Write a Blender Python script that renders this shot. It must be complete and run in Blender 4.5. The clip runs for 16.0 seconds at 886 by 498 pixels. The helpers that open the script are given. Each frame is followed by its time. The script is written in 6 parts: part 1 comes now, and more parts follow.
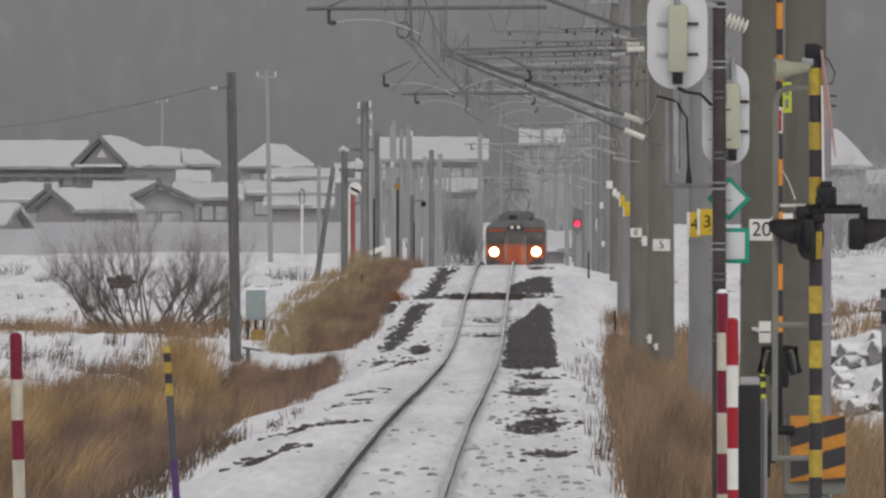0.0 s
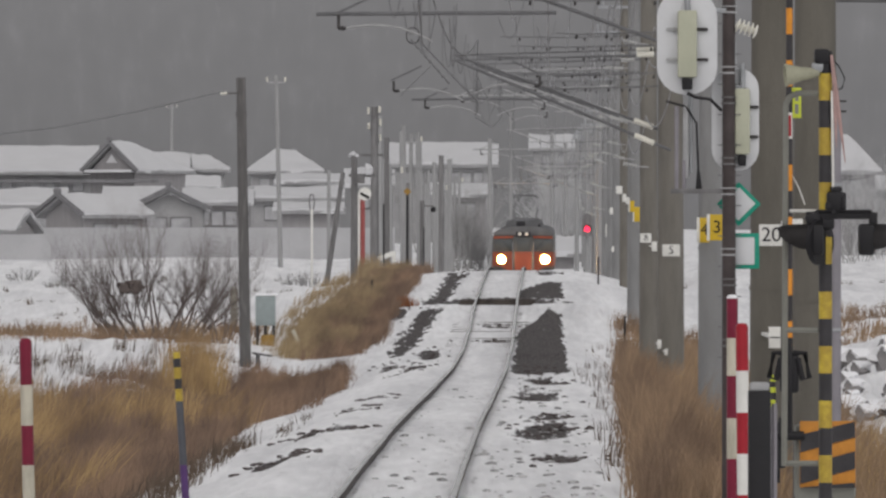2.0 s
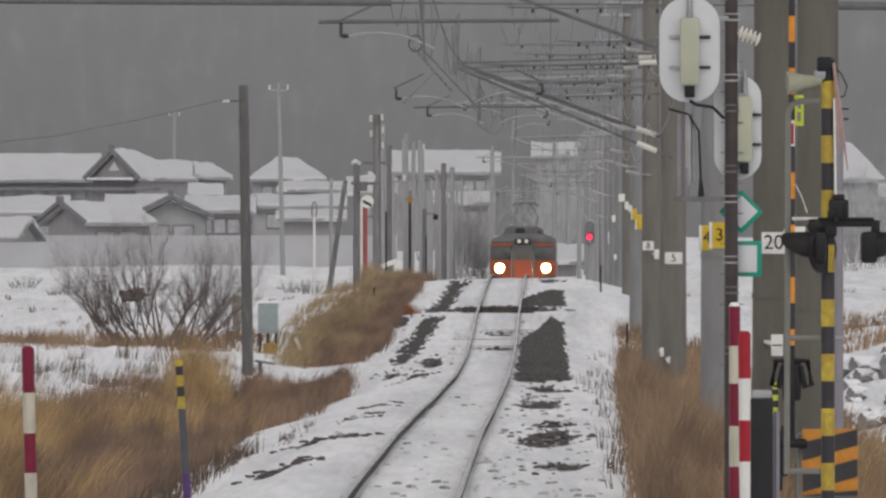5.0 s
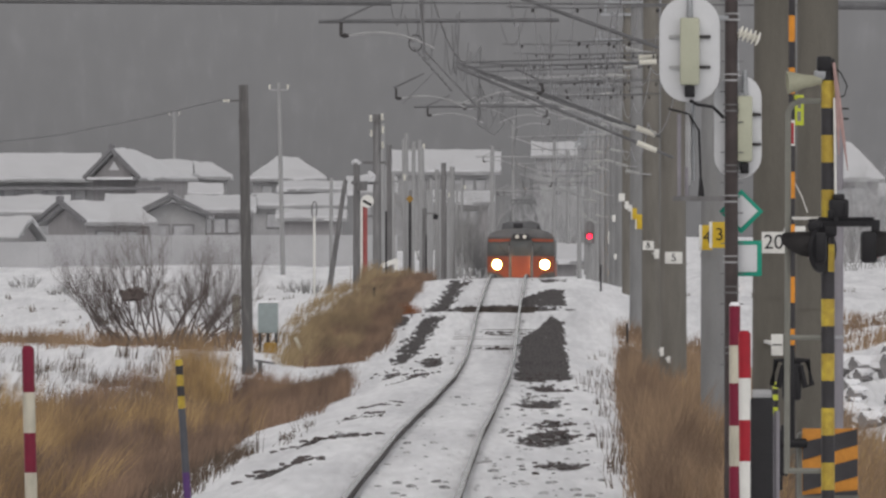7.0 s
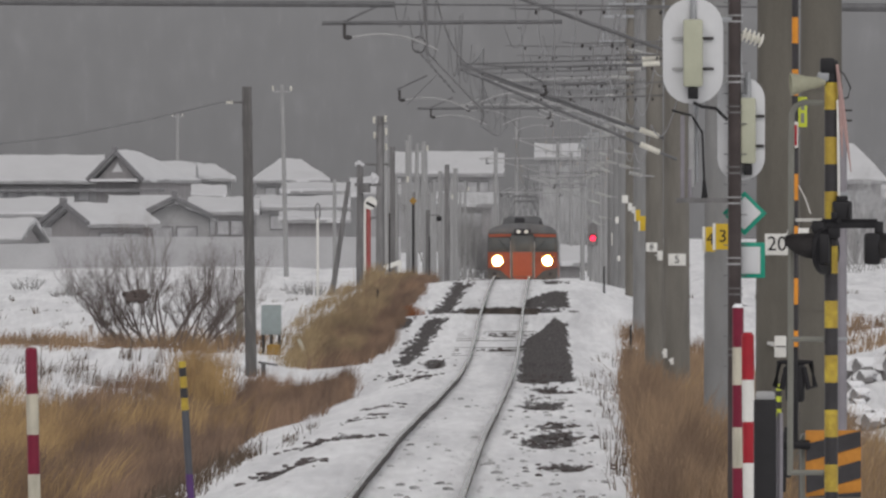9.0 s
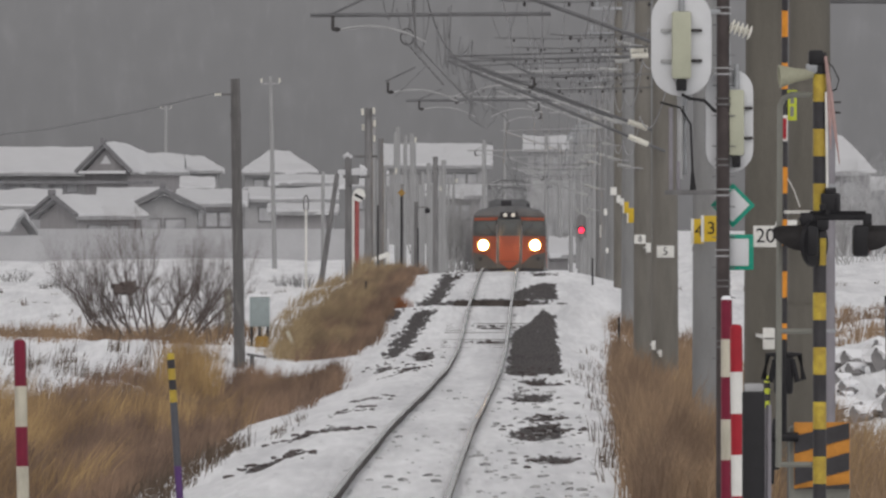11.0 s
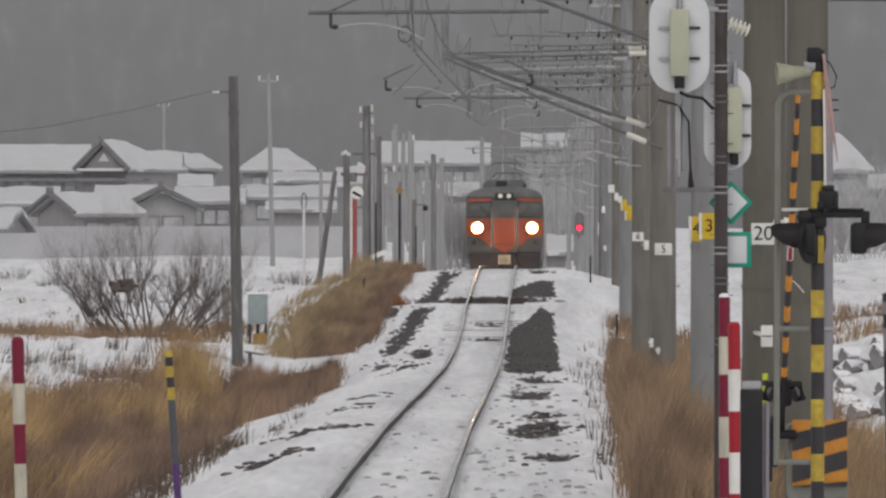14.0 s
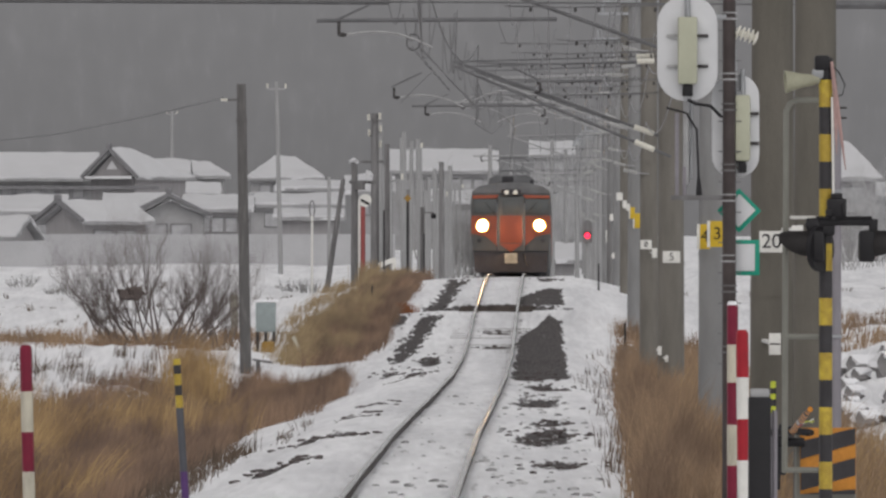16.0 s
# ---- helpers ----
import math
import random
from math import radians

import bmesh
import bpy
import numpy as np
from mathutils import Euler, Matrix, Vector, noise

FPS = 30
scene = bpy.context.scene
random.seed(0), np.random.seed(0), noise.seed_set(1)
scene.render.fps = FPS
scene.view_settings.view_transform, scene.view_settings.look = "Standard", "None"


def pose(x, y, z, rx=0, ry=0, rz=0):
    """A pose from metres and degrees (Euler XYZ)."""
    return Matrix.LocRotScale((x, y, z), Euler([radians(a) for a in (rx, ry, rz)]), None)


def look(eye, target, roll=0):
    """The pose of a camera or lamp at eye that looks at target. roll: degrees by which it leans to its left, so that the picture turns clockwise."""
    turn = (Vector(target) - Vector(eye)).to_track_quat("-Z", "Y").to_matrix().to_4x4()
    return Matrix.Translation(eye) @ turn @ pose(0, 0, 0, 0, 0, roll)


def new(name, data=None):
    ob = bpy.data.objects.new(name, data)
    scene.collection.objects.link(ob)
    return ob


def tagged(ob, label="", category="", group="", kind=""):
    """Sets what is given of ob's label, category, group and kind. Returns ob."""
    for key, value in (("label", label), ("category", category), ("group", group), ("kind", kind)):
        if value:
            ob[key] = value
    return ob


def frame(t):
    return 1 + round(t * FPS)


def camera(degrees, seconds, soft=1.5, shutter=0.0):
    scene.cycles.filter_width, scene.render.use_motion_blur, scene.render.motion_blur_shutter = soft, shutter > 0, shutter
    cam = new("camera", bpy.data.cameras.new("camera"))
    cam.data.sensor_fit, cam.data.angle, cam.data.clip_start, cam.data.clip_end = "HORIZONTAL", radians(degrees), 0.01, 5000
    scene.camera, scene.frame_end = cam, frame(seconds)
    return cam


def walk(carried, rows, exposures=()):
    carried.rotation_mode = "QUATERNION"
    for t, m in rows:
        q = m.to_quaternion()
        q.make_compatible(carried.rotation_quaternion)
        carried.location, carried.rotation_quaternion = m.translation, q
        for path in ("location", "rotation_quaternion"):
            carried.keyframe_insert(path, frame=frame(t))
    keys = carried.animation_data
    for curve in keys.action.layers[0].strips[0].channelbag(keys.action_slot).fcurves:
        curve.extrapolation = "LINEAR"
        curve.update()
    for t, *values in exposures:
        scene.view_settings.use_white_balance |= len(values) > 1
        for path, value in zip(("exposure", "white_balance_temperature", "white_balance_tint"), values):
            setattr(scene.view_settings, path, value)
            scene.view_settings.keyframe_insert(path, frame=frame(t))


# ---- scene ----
# camera on the platform end, tripod head drifting a little
EYE_Z = 2.625
cam = camera(3.5925, 16.0, soft=2.5)


def aim(east, up):
    """Camera pose from the drift of its aim, in metres at 1 km."""
    return look((0.0, 0.0, EYE_Z), (east, 1000.0, EYE_Z + up))


AIM = [
    (0, 0.7350, -1.8800),
    (0.5, 0.3150, -1.9250),
    (1, 0.3250, -1.6300),
    (1.5, -0.0300, -1.5900),
    (2, 0.0450, -1.5000),
    (2.5, 0.0800, -1.4550),
    (3, 0.1900, -1.3350),
    (3.5, -0.0000, -0.8400),
    (4, -0.1300, -0.8400),
    (6.5, -0.1200, -1.1500),
    (7, -0.1300, -0.9750),
    (7.5, -0.1200, -1.0100),
    (8, -0.1200, -0.9550),
    (8.5, -0.1900, -0.9600),
    (9, -0.3650, -0.8500),
    (9.5, -0.1000, -1.0000),
    (12, 0.6400, -1.6650),
    (12.5, 0.7600, -1.8100),
    (13, 0.8600, -1.8750),
    (13.5, 1.2250, -1.9850),
    (14, 0.6000, -1.5900),
    (14.5, 0.3500, -1.3950),
    (15, 0.1750, -1.3600),
    (15.5, 0.1150, -1.2050),
    (16, 0.0250, -1.0350),
]
walk(cam, [(t, aim(e, n)) for t, e, n in AIM], exposures=[(0.0, 0.06, 6540, 11.6), (16.0, 0.06, 6540, 11.6)])

# overcast winter sky
world = bpy.data.worlds.new("overcast_sky")
scene.world = world
world.use_nodes = True
wn = world.node_tree
sky = wn.nodes.new("ShaderNodeTexSky")
sky.sky_type, sky.sun_disc = "NISHITA", False
sky.sun_elevation, sky.sun_rotation = radians(38), radians(150)
grey = wn.nodes.new("ShaderNodeHueSaturation")
grey.inputs["Saturation"].default_value = 0.06
wn.links.new(sky.outputs[0], grey.inputs["Color"])
wn.links.new(grey.outputs[0], wn.nodes["Background"].inputs["Color"])
wn.nodes["Background"].inputs["Strength"].default_value = 0.12
sun = new("sun", bpy.data.lights.new("sun", "SUN"))
sun.data.energy, sun.data.angle, sun.data.color = 0.6, radians(25), (1.0, 0.95, 0.91)
sun.matrix_world = look((0, 0, 0), (0.35, 0.7, -0.78))


# ---------------------------------------------------------------- materials
def material(name, colour, rough=0.8, metal=0.0, vary=0.2, scale=6.0, bump=0.2, fine=40.0, second=None, stretch=(1, 1, 1), spread=(0.35, 0.65), per_piece=0.0):
    """Two scales of variation, grain relief, optional second colour in blotches."""
    mat = bpy.data.materials.new(name)
    mat.use_nodes = True
    n, l = mat.node_tree.nodes, mat.node_tree.links
    b = n["Principled BSDF"]
    b.inputs["Roughness"].default_value, b.inputs["Metallic"].default_value = rough, metal
    b.inputs["Specular IOR Level"].default_value = 0.3
    co, mp = n.new("ShaderNodeTexCoord"), n.new("ShaderNodeMapping")
    mp.inputs["Scale"].default_value = stretch
    l.new(co.outputs["Object"], mp.inputs["Vector"])
    big, small = n.new("ShaderNodeTexNoise"), n.new("ShaderNodeTexNoise")
    big.inputs["Scale"].default_value, big.inputs["Detail"].default_value = scale, 5
    small.inputs["Scale"].default_value, small.inputs["Detail"].default_value = fine, 3
    for t in (big, small):
        l.new(mp.outputs[0], t.inputs["Vector"])
    ramp = n.new("ShaderNodeValToRGB")
    ramp.color_ramp.elements[0].position, ramp.color_ramp.elements[1].position = spread
    c = Vector(colour)
    c2 = Vector(second) if second else c * (1 - vary)
    ramp.color_ramp.elements[0].color, ramp.color_ramp.elements[1].color = (*c2, 1), (*c, 1)
    l.new(big.outputs["Fac"], ramp.inputs["Fac"])
    mix = n.new("ShaderNodeMix")
    mix.data_type, mix.blend_type = "RGBA", "MULTIPLY"
    mix.inputs["Factor"].default_value = 1.0
    tone = n.new("ShaderNodeMapRange")
    tone.inputs["To Min"].default_value, tone.inputs["To Max"].default_value = 1 - vary * 0.6, 1 + vary * 0.3
    l.new(small.outputs["Fac"], tone.inputs["Value"])
    l.new(ramp.outputs[0], mix.inputs["A"])
    l.new(tone.outputs[0], mix.inputs["B"])
    out = mix.outputs["Result"]
    if per_piece:
        info, rng, m2 = n.new("ShaderNodeNewGeometry"), n.new("ShaderNodeMapRange"), n.new("ShaderNodeMix")
        m2.data_type, m2.blend_type = "RGBA", "MULTIPLY"
        m2.inputs["Factor"].default_value = 1.0
        rng.inputs["To Min"].default_value, rng.inputs["To Max"].default_value = 1 - per_piece, 1 + per_piece * 0.5
        l.new(info.outputs["Random Per Island"], rng.inputs["Value"])
        l.new(out, m2.inputs["A"])
        l.new(rng.outputs[0], m2.inputs["B"])
        out = m2.outputs["Result"]
    l.new(out, b.inputs["Base Color"])
    bp = n.new("ShaderNodeBump")
    bp.inputs["Strength"].default_value, bp.inputs["Distance"].default_value = bump, 0.02
    l.new(small.outputs["Fac"], bp.inputs["Height"])
    l.new(bp.outputs[0], b.inputs["Normal"])
    return mat


def glowing(name, colour, strength):
    mat = bpy.data.materials.new(name)
    mat.use_nodes = True
    b = mat.node_tree.nodes["Principled BSDF"]
    b.inputs["Base Color"].default_value = (*colour, 1)
    b.inputs["Emission Color"].default_value = (*colour, 1)
    b.inputs["Emission Strength"].default_value = strength
    return mat


SNOW = material("snow", (0.88, 0.88, 0.895), 0.75, vary=0.05, scale=0.6, bump=0.35, fine=9)
# Far snow is greyer than SNOW: distance haze put into its colour.
HAZED_SNOW = material("hazed_snow", (0.59, 0.59, 0.602), 0.75, vary=0.05, scale=0.5, bump=0.2, fine=5)
CONCRETE = material("weathered_concrete", (0.152, 0.14, 0.119), 0.9, vary=0.25, scale=1.2, bump=0.3, fine=30, stretch=(3, 3, 0.6))
# Lightened copy of CONCRETE for masts farther off: haze in the colour.
HAZED_CONCRETE = material("hazed_concrete", (0.2, 0.187, 0.165), 0.9, vary=0.25, scale=1.2, bump=0.3, fine=30, stretch=(3, 3, 0.6))
GREY_CONCRETE = material("pale_concrete", (0.26, 0.26, 0.26), 0.9, vary=0.2, scale=1.2, bump=0.3, fine=30, stretch=(3, 3, 0.6))
STEEL = material("galvanised_steel", (0.36, 0.37, 0.38), 0.5, 0.6, vary=0.2, scale=4, bump=0.1)
PALE_STEEL = material("weathered_zinc", (0.4, 0.4, 0.4), 0.7, 0.2, vary=0.2, scale=4, bump=0.1)
DARK_STEEL = material("dark_steel", (0.07, 0.065, 0.065), 0.6, 0.4, vary=0.3, scale=5, bump=0.15)
BROWN_STEEL = material("brown_painted_steel", (0.075, 0.06, 0.058), 0.65, 0.1, vary=0.35, scale=3, bump=0.15)
BLACK = material("black_plastic", (0.013, 0.012, 0.014), 0.5, vary=0.3, scale=5, bump=0.1)
GREY_PAINT = material("grey_green_paint", (0.205, 0.205, 0.178), 0.6, vary=0.15, scale=4, bump=0.1)
YELLOW = material("worn_yellow_paint", (0.66, 0.5, 0.06), 0.55, vary=0.4, scale=9, bump=0.15, second=(0.4, 0.28, 0.045), spread=(0.45, 0.75))
SIGN_YELLOW = material("yellow_plate_enamel", (0.62, 0.42, 0.03), 0.5, vary=0.15, scale=6, bump=0.05)
ORANGE = material("orange_paint", (0.72, 0.28, 0.03), 0.55, vary=0.2, scale=7, bump=0.1)
LIME = material("lime_tape", (0.5, 0.56, 0.05), 0.5, vary=0.1, scale=7, bump=0.1)
RED = material("crimson_paint", (0.19, 0.01, 0.034), 0.5, vary=0.2, scale=7, bump=0.1)
WHITE = material("dirty_white_paint", (0.72, 0.71, 0.67), 0.6, vary=0.12, scale=6, bump=0.1)
PLATE_WHITE = material("white_resin", (0.57, 0.575, 0.585), 0.5, vary=0.06, scale=4, bump=0.05)
CASE = material("cream_resin", (0.42, 0.425, 0.325), 0.5, vary=0.08, scale=5, bump=0.05)
GREEN = material("green_enamel", (0.01, 0.27, 0.18), 0.45, vary=0.1, scale=5, bump=0.05)
CABINET = material("pale_green_cabinet_paint", (0.29, 0.335, 0.335), 0.6, vary=0.12, scale=5, bump=0.1)
PORCELAIN = material("porcelain", (0.72, 0.7, 0.62), 0.25, vary=0.08, scale=6, bump=0.03)
DULL_PORCELAIN = material("dull_porcelain", (0.42, 0.42, 0.41), 0.4, vary=0.1, scale=6, bump=0.03)
WIRE = material("wire", (0.2, 0.2, 0.205), 0.7, 0.3, vary=0.2, scale=2, bump=0.05)
PALE_WIRE = material("bare_wire", (0.3, 0.3, 0.31), 0.6, 0.3, vary=0.2, scale=2, bump=0.05)
RAIL_SIDE = material("rusty_rail_web", (0.095, 0.085, 0.08), 0.85, vary=0.35, scale=1.5, bump=0.1, stretch=(2, 0.2, 2))
RAIL = material("rail_steel", (0.42, 0.4, 0.385), 0.19, 1.0, vary=0.2, scale=3, bump=0.05, stretch=(2, 0.1, 2))
SLEEPER = material("wet_sleeper_wood", (0.09, 0.075, 0.065), 0.9, vary=0.4, scale=5, bump=0.4)
# Train green, roof and glass are greyed: distance haze in their colour.
TRAIN_GREEN = material("train_hazed_green", (0.092, 0.094, 0.093), 0.45, vary=0.25, scale=1.5, bump=0.05)
TRAIN_ORANGE = material("train_orange", (0.3, 0.075, 0.04), 0.5, vary=0.15, scale=1.5, bump=0.05)
TRAIN_ROOF = material("train_roof_grey", (0.16, 0.16, 0.165), 0.8, vary=0.3, scale=1.5, bump=0.2)
TRAIN_UNDER = material("train_underframe", (0.05, 0.048, 0.053), 0.8, vary=0.3, scale=2, bump=0.3)
GLASS = material("hazed_cab_glass", (0.085, 0.09, 0.09), 0.12, vary=0.1, scale=2, bump=0.0)
LAMP = glowing("headlamp", (1.0, 0.6, 0.26), 520.0)
# Emissive amber for the halo painted round each headlamp.
LAMP_HALO = glowing("headlamp_halo", (1.0, 0.42, 0.1), 1.7)
SIGNAL_RED = glowing("red_signal_lamp", (1.0, 0.02, 0.06), 2.6)
# Village boards, plaster and tiles are lightened, haze painted into them.
HAZED_WOOD = material("hazed_board_wall", (0.3, 0.29, 0.295), 0.9, vary=0.12, scale=0.8, bump=0.3, fine=8, stretch=(4, 4, 0.5))
HAZED_PLASTER = material("hazed_plaster", (0.34, 0.338, 0.342), 0.9, vary=0.2, scale=0.6, bump=0.2, fine=6)
HAZED_TILE = material("hazed_roof_tile", (0.34, 0.34, 0.345), 0.7, vary=0.25, scale=1.0, bump=0.3, fine=8)
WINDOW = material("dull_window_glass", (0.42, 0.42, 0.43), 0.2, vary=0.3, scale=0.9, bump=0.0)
BARK = material("grey_brown_bark", (0.17, 0.14, 0.13), 0.9, vary=0.3, scale=9, bump=0.4)
DRY_GRASS = material("dry_reed", (0.5, 0.34, 0.165), 0.95, vary=0.6, scale=1.3, bump=0.0, fine=7, second=(0.26, 0.17, 0.095), per_piece=0.25, spread=(0.4, 0.6), stretch=(1, 0.06, 0.6))
BROWN_GRASS = material("brown_dead_grass", (0.37, 0.255, 0.162), 0.95, vary=0.6, scale=1.3, bump=0.0, fine=7, second=(0.21, 0.144, 0.1), per_piece=0.25, spread=(0.4, 0.6), stretch=(1, 0.06, 0.6))
WEED = material("withered_weed", (0.16, 0.12, 0.09), 0.95, vary=0.3, scale=3, bump=0.0, per_piece=0.5)
UMBER_GRASS = material("umber_matted_grass", (0.3, 0.2, 0.138), 0.95, vary=0.6, scale=1.3, bump=0.0, fine=7, second=(0.17, 0.118, 0.09), per_piece=0.25, spread=(0.4, 0.6), stretch=(1, 0.06, 0.6))
PALE_STRAW = material("pale_straw", (0.56, 0.44, 0.31), 0.95, vary=0.5, scale=1.3, bump=0.0, fine=7, second=(0.38, 0.29, 0.2), per_piece=0.3, spread=(0.4, 0.6), stretch=(1, 0.06, 0.6))
OLIVE_REED = material("olive_dry_reed", (0.43, 0.325, 0.19), 0.95, vary=0.6, scale=1.3, bump=0.0, fine=7, second=(0.27, 0.2, 0.125), per_piece=0.25, spread=(0.4, 0.6), stretch=(1, 0.06, 0.6))
RUST_GRASS = material("rust_brown_grass", (0.32, 0.13, 0.06), 0.95, vary=0.4, scale=2, bump=0.0, per_piece=0.4)
STONE = material("ballast_stone", (0.13, 0.11, 0.105), 0.95, vary=0.4, scale=9, bump=0.5)
CLOD = material("frosted_clod", (0.56, 0.555, 0.555), 0.95, vary=0.35, scale=1.5, bump=0.3, per_piece=0.6)
ROCK = material("grey_boulder", (0.27, 0.26, 0.26), 0.95, vary=0.4, scale=2, bump=0.5)
BOARD_ORANGE = material("weathered_orange_board", (0.55, 0.23, 0.035), 0.6, vary=0.25, scale=5, bump=0.1)
HORN = material("yellowed_horn_resin", (0.36, 0.355, 0.26), 0.6, vary=0.2, scale=6, bump=0.1)
OCHRE_GREY = material("dusty_beige_paint", (0.34, 0.32, 0.26), 0.7, vary=0.2, scale=6, bump=0.1)
# Mid grey for far things, lightened with haze put into the colour.
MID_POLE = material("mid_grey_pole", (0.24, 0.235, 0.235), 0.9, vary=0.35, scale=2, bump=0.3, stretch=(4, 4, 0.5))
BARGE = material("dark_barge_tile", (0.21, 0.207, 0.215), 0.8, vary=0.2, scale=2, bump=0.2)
GREY_POLE = material("old_grey_pole", (0.19, 0.185, 0.185), 0.9, vary=0.3, scale=2, bump=0.3, stretch=(4, 4, 0.5))
# Far poles are paled: distance haze is put into this colour.
HAZED_POLE = material("hazed_grey_pole", (0.33, 0.33, 0.33), 0.9, vary=0.15, scale=2, bump=0.2, stretch=(4, 4, 0.5))
DARK_PAINT = material("worn_black_paint", (0.045, 0.042, 0.045), 0.55, vary=0.3, scale=7, bump=0.1)
RED_GLASS = material("unlit_red_glass", (0.25, 0.01, 0.01), 0.1, vary=0.1, bump=0.0)
PINK = material("faded_pink_sleeve", (0.42, 0.28, 0.26), 0.7, vary=0.2, scale=8, bump=0.1)
BRIGHT_RED = material("bright_red_paint", (0.36, 0.014, 0.026), 0.5, vary=0.15, scale=7, bump=0.1)
VIOLET = material("grey_violet_pipe", (0.25, 0.235, 0.255), 0.6, vary=0.15, scale=4, bump=0.1)
BLUE_GREY = material("blue_grey_post_paint", (0.085, 0.088, 0.1), 0.6, vary=0.2, scale=5, bump=0.1)
CREAM = material("stained_cream_paint", (0.56, 0.52, 0.42), 0.65, vary=0.3, scale=4, bump=0.12, stretch=(3, 3, 0.7))
DARK_POLE = material("dark_weathered_pole", (0.125, 0.12, 0.118), 0.9, vary=0.5, scale=2.5, bump=0.4, stretch=(4, 4, 0.6), second=(0.2, 0.19, 0.185), spread=(0.3, 0.5))
PURPLE = material("purple_post_paint", (0.1, 0.045, 0.16), 0.6, vary=0.2, scale=5, bump=0.1)
RED_POST = material("faded_red_post", (0.33, 0.09, 0.085), 0.7, vary=0.2, scale=4, bump=0.1)
OCHRE = material("ochre_paint", (0.34, 0.2, 0.05), 0.7, vary=0.3, scale=6, bump=0.1)
# Grey of the misty slope, its haze put into the colour.
MIST_GREY = material("mist_grey_panel", (0.44, 0.44, 0.45), 0.95, vary=0.12, scale=0.4, bump=0.2, fine=5)
PALE_BARK = material("frosted_bark", (0.36, 0.355, 0.35), 0.95, vary=0.2, scale=2, bump=0.2)
SNOWY_BARK = material("snow_laden_bark", (0.6, 0.6, 0.605), 0.9, vary=0.35, scale=1.5, bump=0.2)
DARK_ZINC = material("dull_zinc", (0.17, 0.17, 0.175), 0.7, 0.2, vary=0.25, scale=4, bump=0.1)


# ---------------------------------------------------------------- mesh helpers
class Shape:
    """Collects simple solids in one mesh."""

    def __init__(self):
        self.bm = bmesh.new()

    def box(self, centre, size, bevel=0.0, turn=(0, 0, 0)):
        m = pose(*centre, *turn) @ Matrix.Diagonal((*size, 1))
        r = bmesh.ops.create_cube(self.bm, size=1.0, matrix=m)
        if bevel:
            e = list({e for v in r["verts"] for e in v.link_edges})
            bmesh.ops.bevel(self.bm, geom=e, offset=bevel, segments=2, affect="EDGES", profile=0.5)
        return self

    def rod(self, a, b, r1, r2=None, n=10):
        a, b = Vector(a), Vector(b)
        d = b - a
        m = Matrix.Translation((a + b) / 2) @ d.to_track_quat("Z", "Y").to_matrix().to_4x4()
        bmesh.ops.create_cone(self.bm, cap_ends=True, segments=n, radius1=r1, radius2=r1 if r2 is None else r2, depth=d.length, matrix=m)
        return self

    def tube(self, points, r, n=6):
        pts = [Vector(p) for p in points]
        rings = []
        for i, p in enumerate(pts):
            d = (pts[min(i + 1, len(pts) - 1)] - pts[max(i - 1, 0)]).normalized()
            q = d.to_track_quat("Z", "Y")
            rings.append([self.bm.verts.new(p + q @ Vector((r * math.cos(k * math.tau / n), r * math.sin(k * math.tau / n), 0))) for k in range(n)])
        for a, b in zip(rings, rings[1:]):
            for k in range(n):
                self.bm.faces.new((a[k], a[(k + 1) % n], b[(k + 1) % n], b[k]))
        self.bm.faces.new(rings[0][::-1])
        self.bm.faces.new(rings[-1])
        return self

    def prism(self, outline, y0, y1, bevel=0.0):
        """An outline in x, z drawn out along y."""
        a = [self.bm.verts.new((x, y0, z)) for x, z in outline]
        b = [self.bm.verts.new((x, y1, z)) for x, z in outline]
        f = [self.bm.faces.new(a), self.bm.faces.new(b[::-1])]
        k = len(outline)
        for i in range(k):
            f.append(self.bm.faces.new((a[i], b[i], b[(i + 1) % k], a[(i + 1) % k])))
        bmesh.ops.recalc_face_normals(self.bm, faces=f)
        if bevel:
            e = list({e for q in f[:2] for e in q.edges})
            bmesh.ops.bevel(self.bm, geom=e, offset=bevel, segments=2, affect="EDGES", profile=0.5)
        return self

    def lathe(self, a, b, stations, n=10):
        """One solid of revolution from a to b; stations are (share of the way, radius)."""
        a, b = Vector(a), Vector(b)
        q = (b - a).to_track_quat("Z", "Y")
        rings = [[self.bm.verts.new(a.lerp(b, f) + q @ Vector((r * math.cos(k * math.tau / n), r * math.sin(k * math.tau / n), 0))) for k in range(n)] for f, r in stations]
        for p, c in zip(rings, rings[1:]):
            for k in range(n):
                self.bm.faces.new((p[k], p[(k + 1) % n], c[(k + 1) % n], c[k]))
        self.bm.faces.new(rings[0][::-1])
        self.bm.faces.new(rings[-1])
        return self

    def ribbed(self, a, b, r, ribs=6, n=10, valley=0.45):
        st = [(0, r * 0.4)]
        for k in range(ribs):
            st += [((k + 0.25) / ribs, r * valley), ((k + 0.45) / ribs, r), ((k + 0.75) / ribs, r * 0.9), ((k + 0.95) / ribs, r * valley)]
        return self.lathe(a, b, st + [(1, r * 0.4)], n)

    def ball(self, centre, size, n=2, rough=0.0):
        r = bmesh.ops.create_icosphere(self.bm, subdivisions=n, radius=1.0, matrix=Matrix.Translation(centre) @ Matrix.Diagonal((*size, 1)))
        if rough:
            for v in r["verts"]:
                d = v.co - Vector(centre)
                v.co += d * rough * noise.noise(v.co * 2.3 / max(size))
        return self

    def mesh(self, name, mat, smooth=True):
        me = bpy.data.meshes.new(name)
        self.bm.normal_update()
        self.bm.to_mesh(me)
        self.bm.free()
